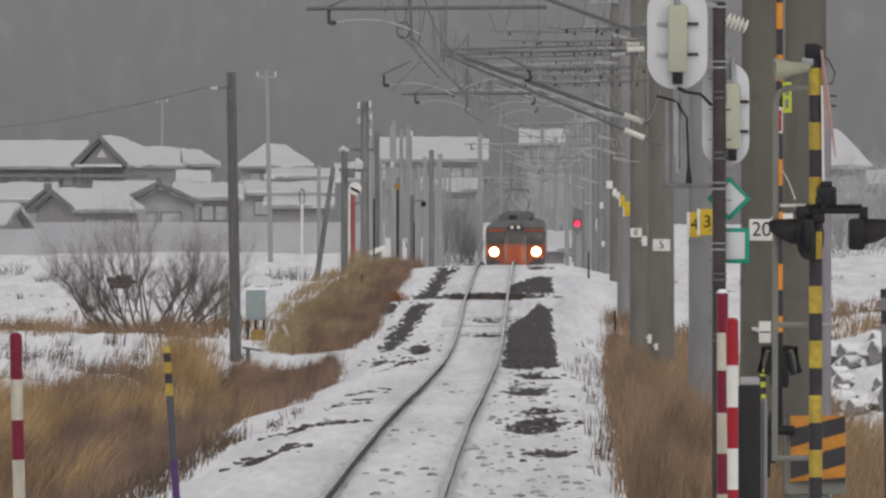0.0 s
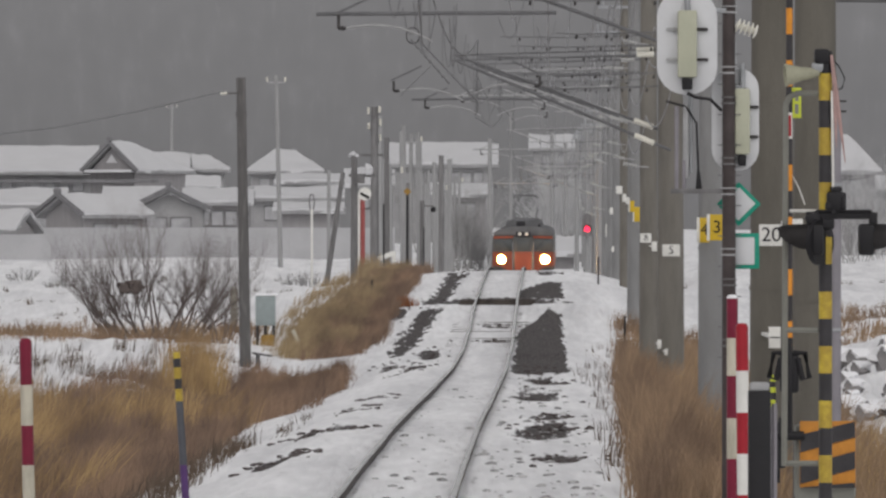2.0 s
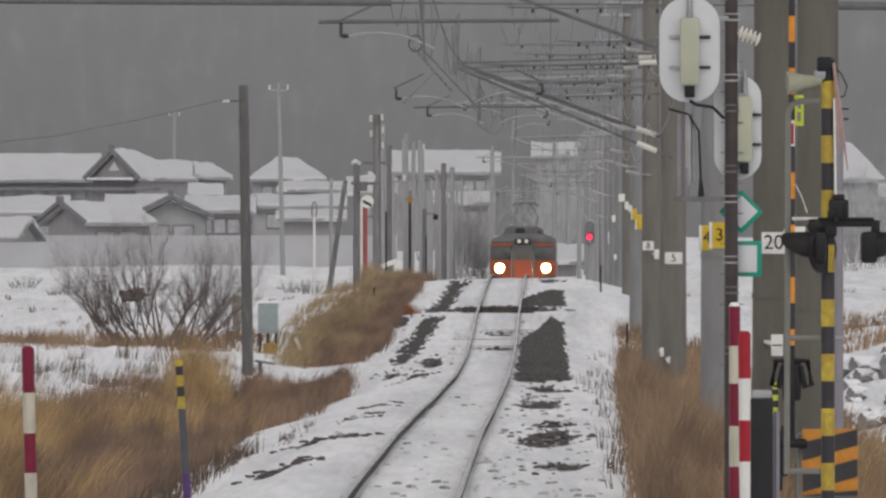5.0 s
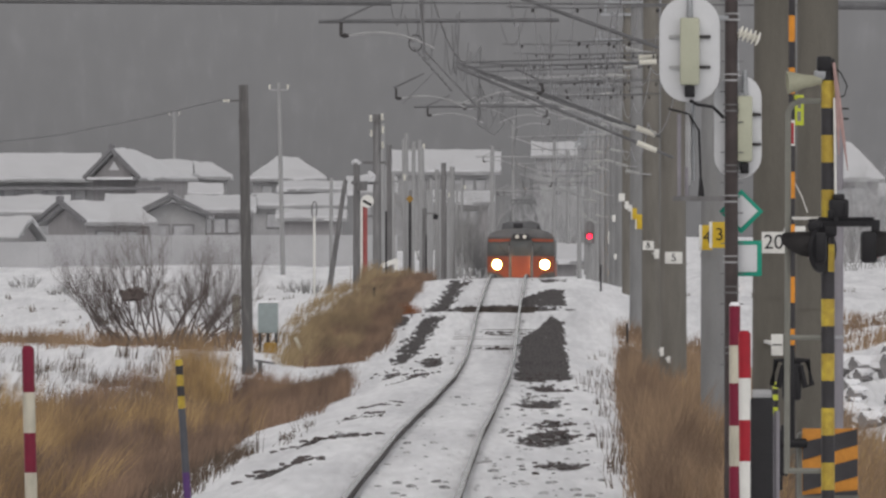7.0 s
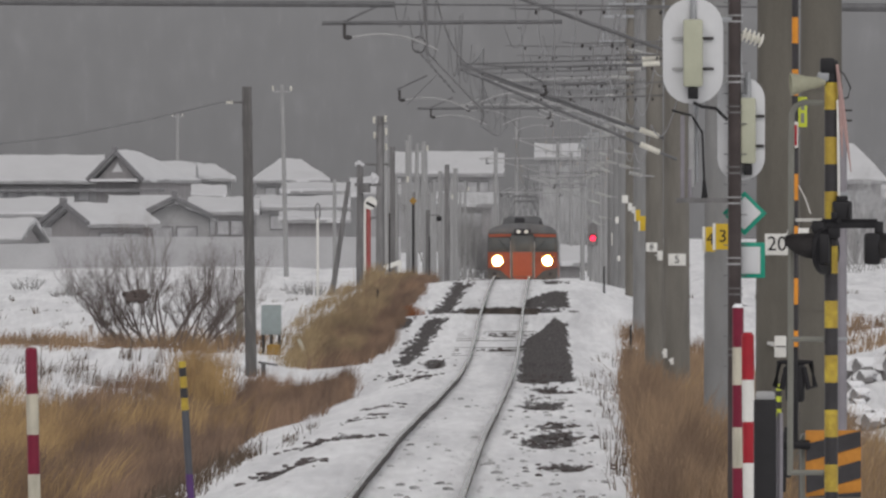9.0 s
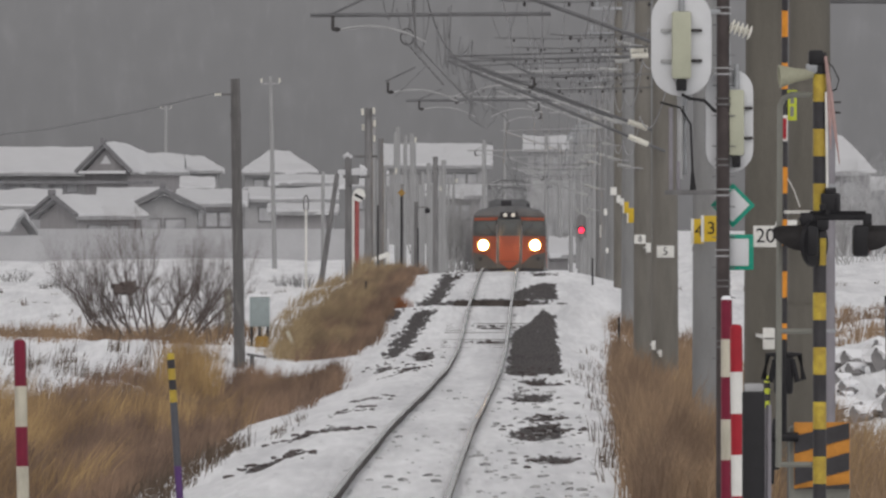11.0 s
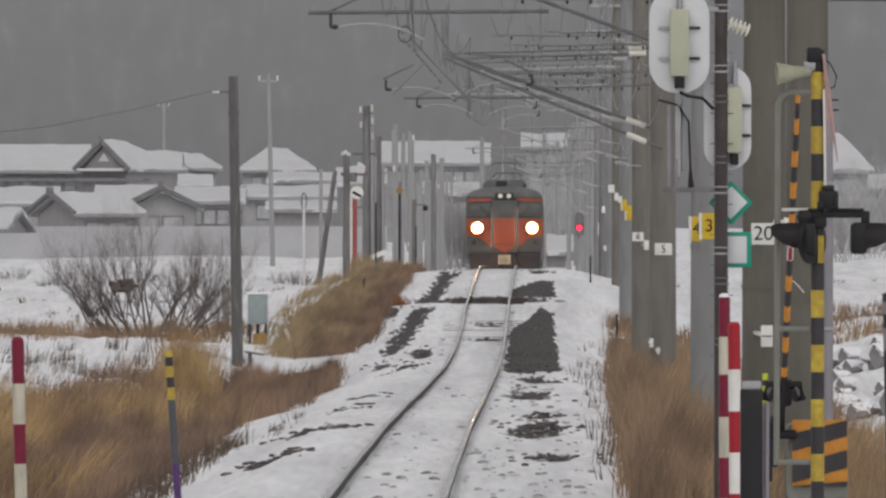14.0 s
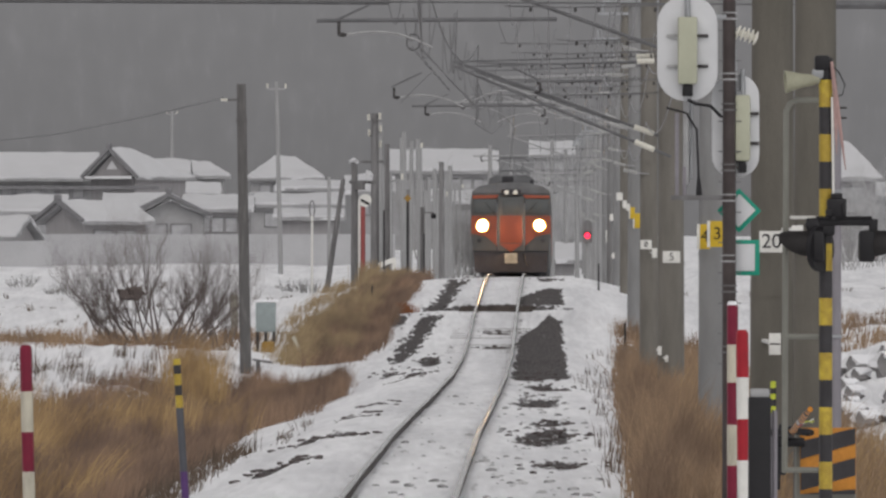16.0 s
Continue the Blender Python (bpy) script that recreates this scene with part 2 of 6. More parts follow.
        me.materials.append(mat)
        if smooth:
            me.shade_smooth()
            me.set_sharp_from_angle(angle=radians(35))
        return me


def part(name, shape, mat, parent, label="", smooth=True):
    ob = new(name, shape.mesh(name, mat, smooth))
    ob.parent = parent
    return tagged(ob, label)


def thing(name, at, label, category, group="", kind="", turn=0.0):
    ob = new(name)
    ob.matrix_basis = pose(*at, 0, 0, turn)
    return tagged(ob, label, category, group, kind)


def writing(text, size, parent, at, mat, name="numeral"):
    """Raised lettering that faces the camera's side."""
    cu = bpy.data.curves.new(name, "FONT")
    cu.body, cu.size, cu.align_x, cu.align_y, cu.extrude = text, size, "CENTER", "CENTER", 0.002
    tmp = bpy.data.objects.new(name, cu)
    scene.collection.objects.link(tmp)
    me = bpy.data.meshes.new_from_object(tmp.evaluated_get(bpy.context.evaluated_depsgraph_get()))
    bpy.data.objects.remove(tmp)
    me.materials.append(mat)
    ob = new(name, me)
    ob.parent = parent
    ob.matrix_basis = pose(*at, 90, 0, 0)
    return ob


# ---------------------------------------------------------------- lie of the land
TRACK_X = ((0, -1.55), (142, -0.44), (246, 0.37), (316, 0.93), (380, 1.43), (440, 1.92), (513, 2.48), (600, 3.2), (694, 4.06), (900, 6.0), (1200, 9.0), (5000, 47.0))
RAIL_Z = ((-50, 0.0), (142, 0.0), (188, 0.0), (243, -0.19), (300, -0.32), (335, -0.2), (357, 0.12), (373, 0.47), (391, 0.68), (420, 1.05), (449, 1.33), (468, 1.33), (490, 1.24),
          (513, 1.06), (532, 0.67), (553, 0.245), (580, -0.2), (608, -0.56), (644, -0.83), (694, -0.72), (760, -0.5), (1000, 0.3), (5000, 1.0))
LEFT_Z = ((-50, -0.9), (200, -0.9), (296, -0.87), (336, -0.22), (360, -0.15), (420, -0.1), (500, 0.2), (700, 0.32), (900, 0.5), (960, 0.6), (1100, 1.3), (1500, 2.05), (2500, 2.4), (5000, 2.5))
RIGHT_Z = ((-50, -0.6), (120, -0.6), (250, -0.4), (400, 0.15), (625, 0.5), (1250, 0.9), (2500, 1.6), (5000, 2.3))


def smooth_table(table, width):
    xs, ys = np.array(table, float).T
    fine = np.arange(-60, 1300, 2.0)
    v = np.interp(fine, xs, ys)
    k = np.hanning(int(width / 2) * 2 + 3)
    v = np.convolve(np.pad(v, len(k) // 2, mode="edge"), k / k.sum(), "valid")
    fine, v = np.append(fine, (1600, 2500, 5000)), np.append(v, np.interp((1600, 2500, 5000), xs, ys))
    return lambda y: np.interp(y, fine, v)


track_x, rail_z = smooth_table(TRACK_X, 24), smooth_table(RAIL_Z, 12)
left_z, right_z = smooth_table(LEFT_Z, 24), smooth_table(RIGHT_Z, 24)


def dark_patch(s, y):
    """How dark the bed is at s metres beside the track's middle, by bare ballast and the dip's painted shade (1 dark, 0
    snow).
    """
    best = -1.0
    for ps, py, rs, ry in PATCHES:
        d = ((s - ps) / rs) ** 2 + ((y - py) / ry) ** 2
        best = max(best, 1 - d)
    for band in BANDS:
        ys, ss, ws = zip(*band)
        if ys[0] - 4 < y < ys[-1] + 4:
            end = min((y - ys[0]) / 4 + 1, (ys[-1] - y) / 4 + 1, 1.0)
            best = max(best, end - abs(s - float(np.interp(y, ys, ss))) / float(np.interp(y, ys, ws)))
    for y0, y1, near, far in HEAPS:
        if y0 < y < y1:
            f = (y - y0) / (y1 - y0)
            left, right = near[0] + (far[0] - near[0]) * f, near[1] + (far[1] - near[1]) * f
            best = max(best, min((s - left) / 0.14, (right - s) / 0.14, (y - y0) / 6, (y1 - 24 * max(0.0, 1.38 - s) - 9 * max(0.0, s - 1.42) - y) / 2.5, 1.0))
    return best


# heaps of bare ballast beside the rail: near and far end, side edges at each end
# crooked ridges of bare ballast on the field side, with the valley's shade painted in at the bend: place along the
# line, offset, half width
BANDS = (((333, -2.12, 0.3), (352, -2.03, 0.42), (366, -1.88, 0.4), (373, -1.6, 0.3)),
         # Its bend up to 396 is valley shade, painted like ballast.
         ((384, -2.45, 0.4), (389, -2.0, 0.55), (396, -1.75, 0.45), (405, -1.6, 0.36), (420, -1.53, 0.32), (437, -1.6, 0.28), (452, -1.68, 0.2)))
HEAPS = ((297, 373, (0.62, 1.95), (0.62, 1.8)), (397, 430, (0.5, 1.9), (0.62, 1.8)))
# bare ballast, and the dip's shade painted dark: offset from the track's middle, place along it, half width, half
# length
RIGHT_DARK = ((1.35, 306, 0.42, 9), (1.28, 246, 0.42, 9), (1.4, 191, 0.42, 9), (1.62, 168, 0.3, 4),
         # (0.0, 395) below is the shaded dip across the line, painted dark.
         (1.5, 275, 0.4, 7), (1.55, 197, 0.34, 8), (1.3, 280, 0.35, 6), (1.5, 208, 0.2, 3), (0.0, 395, 2.1, 5), (1.05, 300, 0.4, 8),
         (1.3, 450, 0.35, 8), (0.1, 346, 0.4, 1.2), (0.15, 361, 0.4, 1.2))
# (-2.6, 373) carries on the painted valley shade.
LEFT_DARK = ((-1.33, 329, 0.3, 10), (-2.12, 316, 0.26, 4), (-1.42, 308, 0.2, 4), (-1.75, 300, 0.25, 3), (-1.3, 440, 0.16, 6), (-1.25, 460, 0.3, 5), (-2.6, 373, 0.4, 4),
         (-1.55, 247, 0.3, 4), (-1.5, 224, 0.22, 3), (-1.5, 195.5, 0.34, 3.5), (-1.8, 191, 0.2, 2.5), (-1.6, 173, 0.22, 2.5), (-1.85, 170, 0.26, 2.5))
PATCHES = RIGHT_DARK + LEFT_DARK


def ground_z(x, y):
    s = x - float(track_x(y))
    bed = float(rail_z(y)) - 0.11
    fall = 1.0 - 0.62 * min(1, max(0, (y - 308) / 20))
    if s < 0:
        side, prof = float(left_z(y)), ((0, 0), (1.5, 0), (2.6, -0.3 * fall), (4.2, -0.75 * fall))
    else:
        side, prof = float(right_z(y)), ((0, 0), (2.1, 0.0), (2.9, -0.12), (3.6, -0.3), (5.0, -0.6))
    a = abs(s)
    ks, kz = zip(*prof)
    z = bed + float(np.interp(a, ks, kz))
    w = min(max((a - ks[-1]) / 5.0, 0), 1)
    w = w * w * (3 - 2 * w)
    z = z * (1 - w) + side * w
    rough = 0.02 if a < 1.5 else 0.05 + 0.25 * w * min(1, y / 300)
    if a < 4 and 340 < y < 420:
        swell = 0.04 if a < 0.95 else 0.2 * min(1, (4 - a) / 1.2)
        z += swell * math.exp(-((y - 376) / 6.0) ** 2) - (0.07 if s < 1.9 else 0.13) * math.exp(-((y - 393) / 6.0) ** 2)
    if s > 5:
        z += 0.8 * min(1, (s - 5) / 1.8) * math.exp(-((y - 266) / 14.0) ** 2) * (1 + 0.25 * noise.noise((x * 0.8, y * 0.1, 5.0)))
    if s < -9:
        z += min(1, (-9 - s) / 4) * (0.26 * math.exp(-((y - 437) / 3.5) ** 2) + 0.22 * math.exp(-((y - 471) / 4.0) ** 2))
    z += rough * noise.noise((x * 0.7, y * 0.11, 3.0)) + 0.4 * rough * noise.noise((x * 2.1, y * 0.4, 7.0))
    if a < 3 and 140 < y < 520:
        b = dark_patch(s, y)
        if b > 0:
            z -= 0.04 * min(1, b * 2) if not 325 < y < 378 or s < 0.5 else -0.07 * min(1, b)
    return z


def build_ground():
    s = [-900, -500, -300, -200, -140, -100, -75, -55, -42, -32, -25, -20, -16, -13, -11]
    s += list(np.arange(-9.5, -2.6, 0.45)) + list(np.arange(-2.6, 2.65, 0.1)) + list(np.arange(2.7, 9, 0.45))
    s += [10, 12, 15, 19, 24, 30, 38, 50, 70, 100, 140, 200, 300, 500, 900]
    y = list(np.arange(-60, 130, 10)) + list(np.arange(130, 260, 1.0)) + list(np.arange(260, 480, 1.5)) + list(np.arange(480, 760, 6)) + list(np.arange(760, 1500, 25)) + list(np.arange(1500, 4801, 150))
    verts = []
    for yy in y:
        tx = float(track_x(yy))
        for ss in s:
            verts.append((tx + ss, yy, ground_z(tx + ss, yy)))
    k = len(s)
    faces = [(j * k + i, j * k + i + 1, (j + 1) * k + i + 1, (j + 1) * k + i) for j in range(len(y) - 1) for i in range(k - 1)]
    me = bpy.data.meshes.new("ground")
    me.from_pydata(verts, [], faces)
    # Bare ballast, plus the painted shade of the dip.
    bare = me.attributes.new("bare", "FLOAT", "POINT")
    vals = []
    for j, yy in enumerate(y):
        for ss in s:
            v = -1.0
            if abs(ss) < 3 and 140 < yy < 520:
                v = dark_patch(ss, yy)
                if abs(ss) < 1.75:
                    v = max(v, -0.31)
                if abs(abs(ss) - 0.6) < 0.11:
                    v = max(v, -0.12)
            vals.append(v)
    bare.data.foreach_set("value", vals)
    me.shade_smooth()
    # snow over ballast and earth
    mat = bpy.data.materials.new("snowy_ground")
    mat.use_nodes = True
    n, l = mat.node_tree.nodes, mat.node_tree.links
    b = n["Principled BSDF"]
    b.inputs["Roughness"].default_value = 0.8
    b.inputs["Specular IOR Level"].default_value = 0.2
    co = n.new("ShaderNodeTexCoord")
    mp = n.new("ShaderNodeMapping")
    mp.inputs["Scale"].default_value = (1, 0.04, 1)
    l.new(co.outputs["Object"], mp.inputs["Vector"])
    tex = []
    for sc, det in ((1.1, 6), (7.0, 4), (26.0, 3)):
        t = n.new("ShaderNodeTexNoise")
        t.inputs["Scale"].default_value, t.inputs["Detail"].default_value = sc, det
        l.new(mp.outputs[0], t.inputs["Vector"])
        tex.append(t)
    at = n.new("ShaderNodeAttribute")
    at.attribute_name = "bare"
    add = n.new("ShaderNodeMath")
    add.operation = "MULTIPLY_ADD"
    add.inputs[1].default_value, add.inputs[2].default_value = 2.7, -1.38
    l.new(tex[1].outputs["Fac"], add.inputs[0])
    su = n.new("ShaderNodeMath")
    su.operation = "ADD"
    l.new(at.outputs["Fac"], su.inputs[0])
    l.new(add.outputs[0], su.inputs[1])
    step = n.new("ShaderNodeMapRange")
    step.inputs["From Min"].default_value, step.inputs["From Max"].default_value = 0.1, 0.4
    l.new(su.outputs[0], step.inputs["Value"])
    stone = n.new("ShaderNodeValToRGB")
    stone.color_ramp.elements[0].color, stone.color_ramp.elements[1].color = (0.035, 0.03, 0.03, 1), (0.11, 0.096, 0.093, 1)
    stone.color_ramp.elements[0].position, stone.color_ramp.elements[1].position = 0.35, 0.7
    l.new(tex[2].outputs["Fac"], stone.inputs["Fac"])
    white = n.new("ShaderNodeValToRGB")
    white.color_ramp.elements[0].color, white.color_ramp.elements[1].color = (0.74, 0.74, 0.755, 1), (0.92, 0.92, 0.93, 1)
    white.color_ramp.elements[0].position, white.color_ramp.elements[1].position = 0.3, 0.6
    l.new(tex[0].outputs["Fac"], white.inputs["Fac"])
    mix = n.new("ShaderNodeMix")
    mix.data_type = "RGBA"
    depth = n.new("ShaderNodeMapRange")
    depth.inputs["From Min"].default_value, depth.inputs["From Max"].default_value = -0.28, 0.1
    depth.inputs["To Min"].default_value, depth.inputs["To Max"].default_value = 0.3, 1.0
    l.new(at.outputs["Fac"], depth.inputs["Value"])
    cover = n.new("ShaderNodeMath")
    cover.operation = "MULTIPLY"
    l.new(step.outputs[0], cover.inputs[0])
    l.new(depth.outputs[0], cover.inputs[1])
    l.new(cover.outputs[0], mix.inputs["Factor"])
    drift = n.new("ShaderNodeMapRange")
    drift.inputs["From Min"].default_value, drift.inputs["From Max"].default_value = 0.3, 0.62
    drift.inputs["To Min"].default_value, drift.inputs["To Max"].default_value = 1.05, 0.92
    l.new(tex[1].outputs["Fac"], drift.inputs["Value"])
    snow = n.new("ShaderNodeMix")
    snow.data_type, snow.blend_type = "RGBA", "MULTIPLY"
    snow.inputs["Factor"].default_value = 1.0
    l.new(white.outputs[0], snow.inputs["A"])
    l.new(drift.outputs[0], snow.inputs["B"])
    l.new(snow.outputs["Result"], mix.inputs["A"])
    l.new(stone.outputs[0], mix.inputs["B"])
    l.new(mix.outputs["Result"], b.inputs["Base Color"])
    bp = n.new("ShaderNodeBump")
    bp.inputs["Strength"].default_value, bp.inputs["Distance"].default_value = 0.8, 0.12
    l.new(tex[1].outputs["Fac"], bp.inputs["Height"])
    l.new(bp.outputs[0], b.inputs["Normal"])
    me.materials.append(mat)
    tagged(new("ground", me), "snow-covered ground with bare ballast patches, painted dip shade and fields", "ground", kind="structure")


def build_mountain():
    """Distant wooded mountainside far behind everything; its snowfall haze is painted into a glowing colour."""
    s = Shape()
    w, k = 900.0, 60
    top = [(-w + 2 * w * i / k, 330 + 40 * noise.noise((i * 0.13, 0, 0))) for i in range(k + 1)]
    s.prism([(-w, -5)] + top + [(w, -5)], 4300, 4330)
    mat = bpy.data.materials.new("glowing_hazed_forest")
    mat.use_nodes = True
    n, l = mat.node_tree.nodes, mat.node_tree.links
    b = n["Principled BSDF"]
    b.inputs["Roughness"].default_value = 1.0
    b.inputs["Base Color"].default_value = (0.05, 0.05, 0.05, 1)
    co, mp = n.new("ShaderNodeTexCoord"), n.new("ShaderNodeMapping")
    mp.inputs["Scale"].default_value = (0.35, 1, 0.1)
    l.new(co.outputs["Object"], mp.inputs["Vector"])
    a, c = n.new("ShaderNodeTexNoise"), n.new("ShaderNodeTexNoise")
    a.inputs["Scale"].default_value, a.inputs["Detail"].default_value = 0.12, 4
    c.inputs["Scale"].default_value, c.inputs["Detail"].default_value = 0.55, 5
    l.new(co.outputs["Object"], a.inputs["Vector"])
    l.new(mp.outputs[0], c.inputs["Vector"])
    m = n.new("ShaderNodeMath")
    m.operation = "MULTIPLY"
    l.new(a.outputs["Fac"], m.inputs[0])
    l.new(c.outputs["Fac"], m.inputs[1])
    # Hazed greys of the forest, given off as emission further down.
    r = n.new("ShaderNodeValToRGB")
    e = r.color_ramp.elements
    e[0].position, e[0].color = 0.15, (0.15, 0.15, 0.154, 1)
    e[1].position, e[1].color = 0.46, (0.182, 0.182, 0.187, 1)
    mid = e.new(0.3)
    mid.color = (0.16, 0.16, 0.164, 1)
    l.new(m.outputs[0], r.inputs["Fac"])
    trees, stand = n.new("ShaderNodeTexNoise"), n.new("ShaderNodeMapRange")
    trees.inputs["Scale"].default_value, trees.inputs["Detail"].default_value = 1.1, 6
    l.new(mp.outputs[0], trees.inputs["Vector"])
    stand.inputs["From Min"].default_value, stand.inputs["From Max"].default_value = 0.6, 0.78
    stand.inputs["To Max"].default_value = 0.14
    l.new(trees.outputs["Fac"], stand.inputs["Value"])
    dust = n.new("ShaderNodeMix")
    dust.data_type = "RGBA"
    l.new(stand.outputs[0], dust.inputs["Factor"])
    l.new(r.outputs[0], dust.inputs["A"])
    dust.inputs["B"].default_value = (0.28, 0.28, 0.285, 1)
    # Glow is dimmer towards the foot: haze painted by height.
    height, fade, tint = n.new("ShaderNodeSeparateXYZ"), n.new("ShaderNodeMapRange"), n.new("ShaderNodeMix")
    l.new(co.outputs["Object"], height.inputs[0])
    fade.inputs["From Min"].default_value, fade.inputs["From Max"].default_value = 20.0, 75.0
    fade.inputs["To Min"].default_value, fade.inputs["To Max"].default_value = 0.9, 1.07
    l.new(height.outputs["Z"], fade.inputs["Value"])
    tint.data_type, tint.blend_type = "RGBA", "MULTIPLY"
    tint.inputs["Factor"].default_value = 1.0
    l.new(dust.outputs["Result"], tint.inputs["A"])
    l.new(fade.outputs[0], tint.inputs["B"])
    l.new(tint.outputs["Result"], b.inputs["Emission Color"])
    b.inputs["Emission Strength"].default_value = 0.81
    tagged(new("backdrop", s.mesh("backdrop", mat)), "wooded mountainside, snowfall haze painted into its glow", "mountain", kind="structure")


build_ground()
build_mountain()


# ---------------------------------------------------------------- the railway
def build_track():
    ys = list(np.arange(-50, 520, 3.0)) + list(np.arange(520, 1000, 8.0))
    for side in (-0.566, 0.566):
        s = Shape()
        prof = ((-0.034, 0.0), (-0.034, -0.035), (-0.012, -0.05), (-0.012, -0.13), (-0.06, -0.15), (0.06, -0.15), (0.012, -0.13), (0.012, -0.05), (0.034, -0.035), (0.034, 0.0), (0.026, 0.008), (-0.026, 0.008))
        rings = []
        for y in ys:
            x0, z0 = float(track_x(y)) + side, float(rail_z(y))
            x0 += 0.012 * noise.noise((y * 0.05, side, 0))
            rings.append([s.bm.verts.new((x0 + a, y, z0 + b)) for a, b in prof])
        for a, b in zip(rings, rings[1:]):
            for k in range(len(prof)):
                s.bm.faces.new((a[k], b[k], b[(k + 1) % len(prof)], a[(k + 1) % len(prof)]))
        bmesh.ops.recalc_face_normals(s.bm, faces=s.bm.faces[:])
        me = s.mesh("rail", RAIL)
        me.materials.append(RAIL_SIDE)
        for k, f in enumerate(me.polygons):
            f.material_index = 0 if k % len(prof) in (9, 10, 11) else 1
        tagged(new("rail", me), "rusty running rail with a polished head lying in snow", "rail", "running rails", "structure")


build_track()


def y_near(mast):
    return mast.location.y < 300


def cantilever(mast, reach, up, hinge=-0.62, pull=1, bar=True, back=0.0, metal=None):
    """Hinged bracket that carries the overhead line; reach is the way to the track's middle, up the height of the arm above the mast's foot."""
    end = -reach - 1.62 * pull
    foot_x = -reach + 1.6
    rise = 0.78 if hinge > -0.8 else 0.36
    if bar:
        part("register_tube", Shape().tube([(min(end, foot_x), back, up), (foot_x if pull > 0 else -reach + 2.4, back, up + 0.02)], 0.026, 8), metal or DARK_ZINC, mast)
    part("bracket_tube", Shape().tube([(0.0, back, up + hinge), (-reach - 0.2, back, up + rise)], 0.026, 8), metal or DARK_ZINC, mast)
    part("top_tube", Shape().tube([(0.0, back, up + rise + 0.12), (-reach - 0.3, back, up + rise)], 0.017, 6), metal or DARK_ZINC, mast)
    inn = 0.25 * pull
    part("strut", Shape().tube([(end + inn, back, up), (end + inn * 3.2, back, up + 0.26)], 0.018, 6), metal or DARK_ZINC, mast)
    part("drop_bracket", Shape().box((end + inn * 1.2, back, up - 0.1), (0.045, 0.05, 0.18)).ball((end + inn * 1.4, back, up - 0.19), (0.07, 0.05, 0.035), 1), DARK_STEEL, mast)
    pts = []
    for i in range(9):
        f = i / 8
        pts.append((end + pull * (0.4 + f * 1.15), back, up - 0.19 + 0.12 * math.sin(f * 2.0) - 0.28 * f * f))
    part("steady_arm", Shape().tube(pts, 0.018, 6), PALE_STEEL, mast, "pale curved steady arm")
    slope = (hinge - rise) / (reach + 0.2)
    for a, b in ((-0.3, -0.66),):
        part("insulator", Shape().ribbed((a, back, up + hinge + slope * a), (b, back, up + hinge + slope * b), 0.06, 7, valley=0.82), PORCELAIN if y_near(mast) else DULL_PORCELAIN, mast, "ribbed porcelain insulator")
    part("insulator", Shape().ribbed((-0.3, back, up + rise + 0.11), (-0.62, back, up + rise + 0.1), 0.054, 7, valley=0.82), PORCELAIN if y_near(mast) else DULL_PORCELAIN, mast, "ribbed porcelain insulator")


SPANS = {189: ((0.2, 0.9), (-0.25, 1.6)), 255: ((0.44, 0.2), (0.8, 0.6), (0.12, 0.9), (0.62, 1.1), (-0.12, 1.4)), 316: ((0.95, 0.0), (0.6, 0.5), (0.25, -0.3), (0.42, 0.8), (1.2, 0.6)),
         373: ((1.2, 0.2), (0.7, -0.2), (0.3, 0.4), (0.95, 0.9), (0.5, 0.2)), 439: ((1.1, 0.2), (0.5, -0.5), (0.8, 0.6)), 495: ((0.9, 0.0), (0.4, 0.3), (1.3, 0.5)), 556: ((0.8, 0.2), (0.3, 0.5)), 610: ((1.0, 0.2), (0.5, 0.5)), 667: ((0.9, 0.2), (0.4, 0.4)), 725: ((0.8, 0.3), (0.3, 0.5)), 783: ((0.9, 0.2), (0.4, 0.4)), 842: ((0.6, 0.3),), 900: ((0.9, 0.2),)}


def line_z(y):
    """The overhead line runs smoother than the rails below."""
    return max(float(rail_z(y)), min(0.0, (y - 300) * 0.01)) if y < 420 else float(rail_z(y))


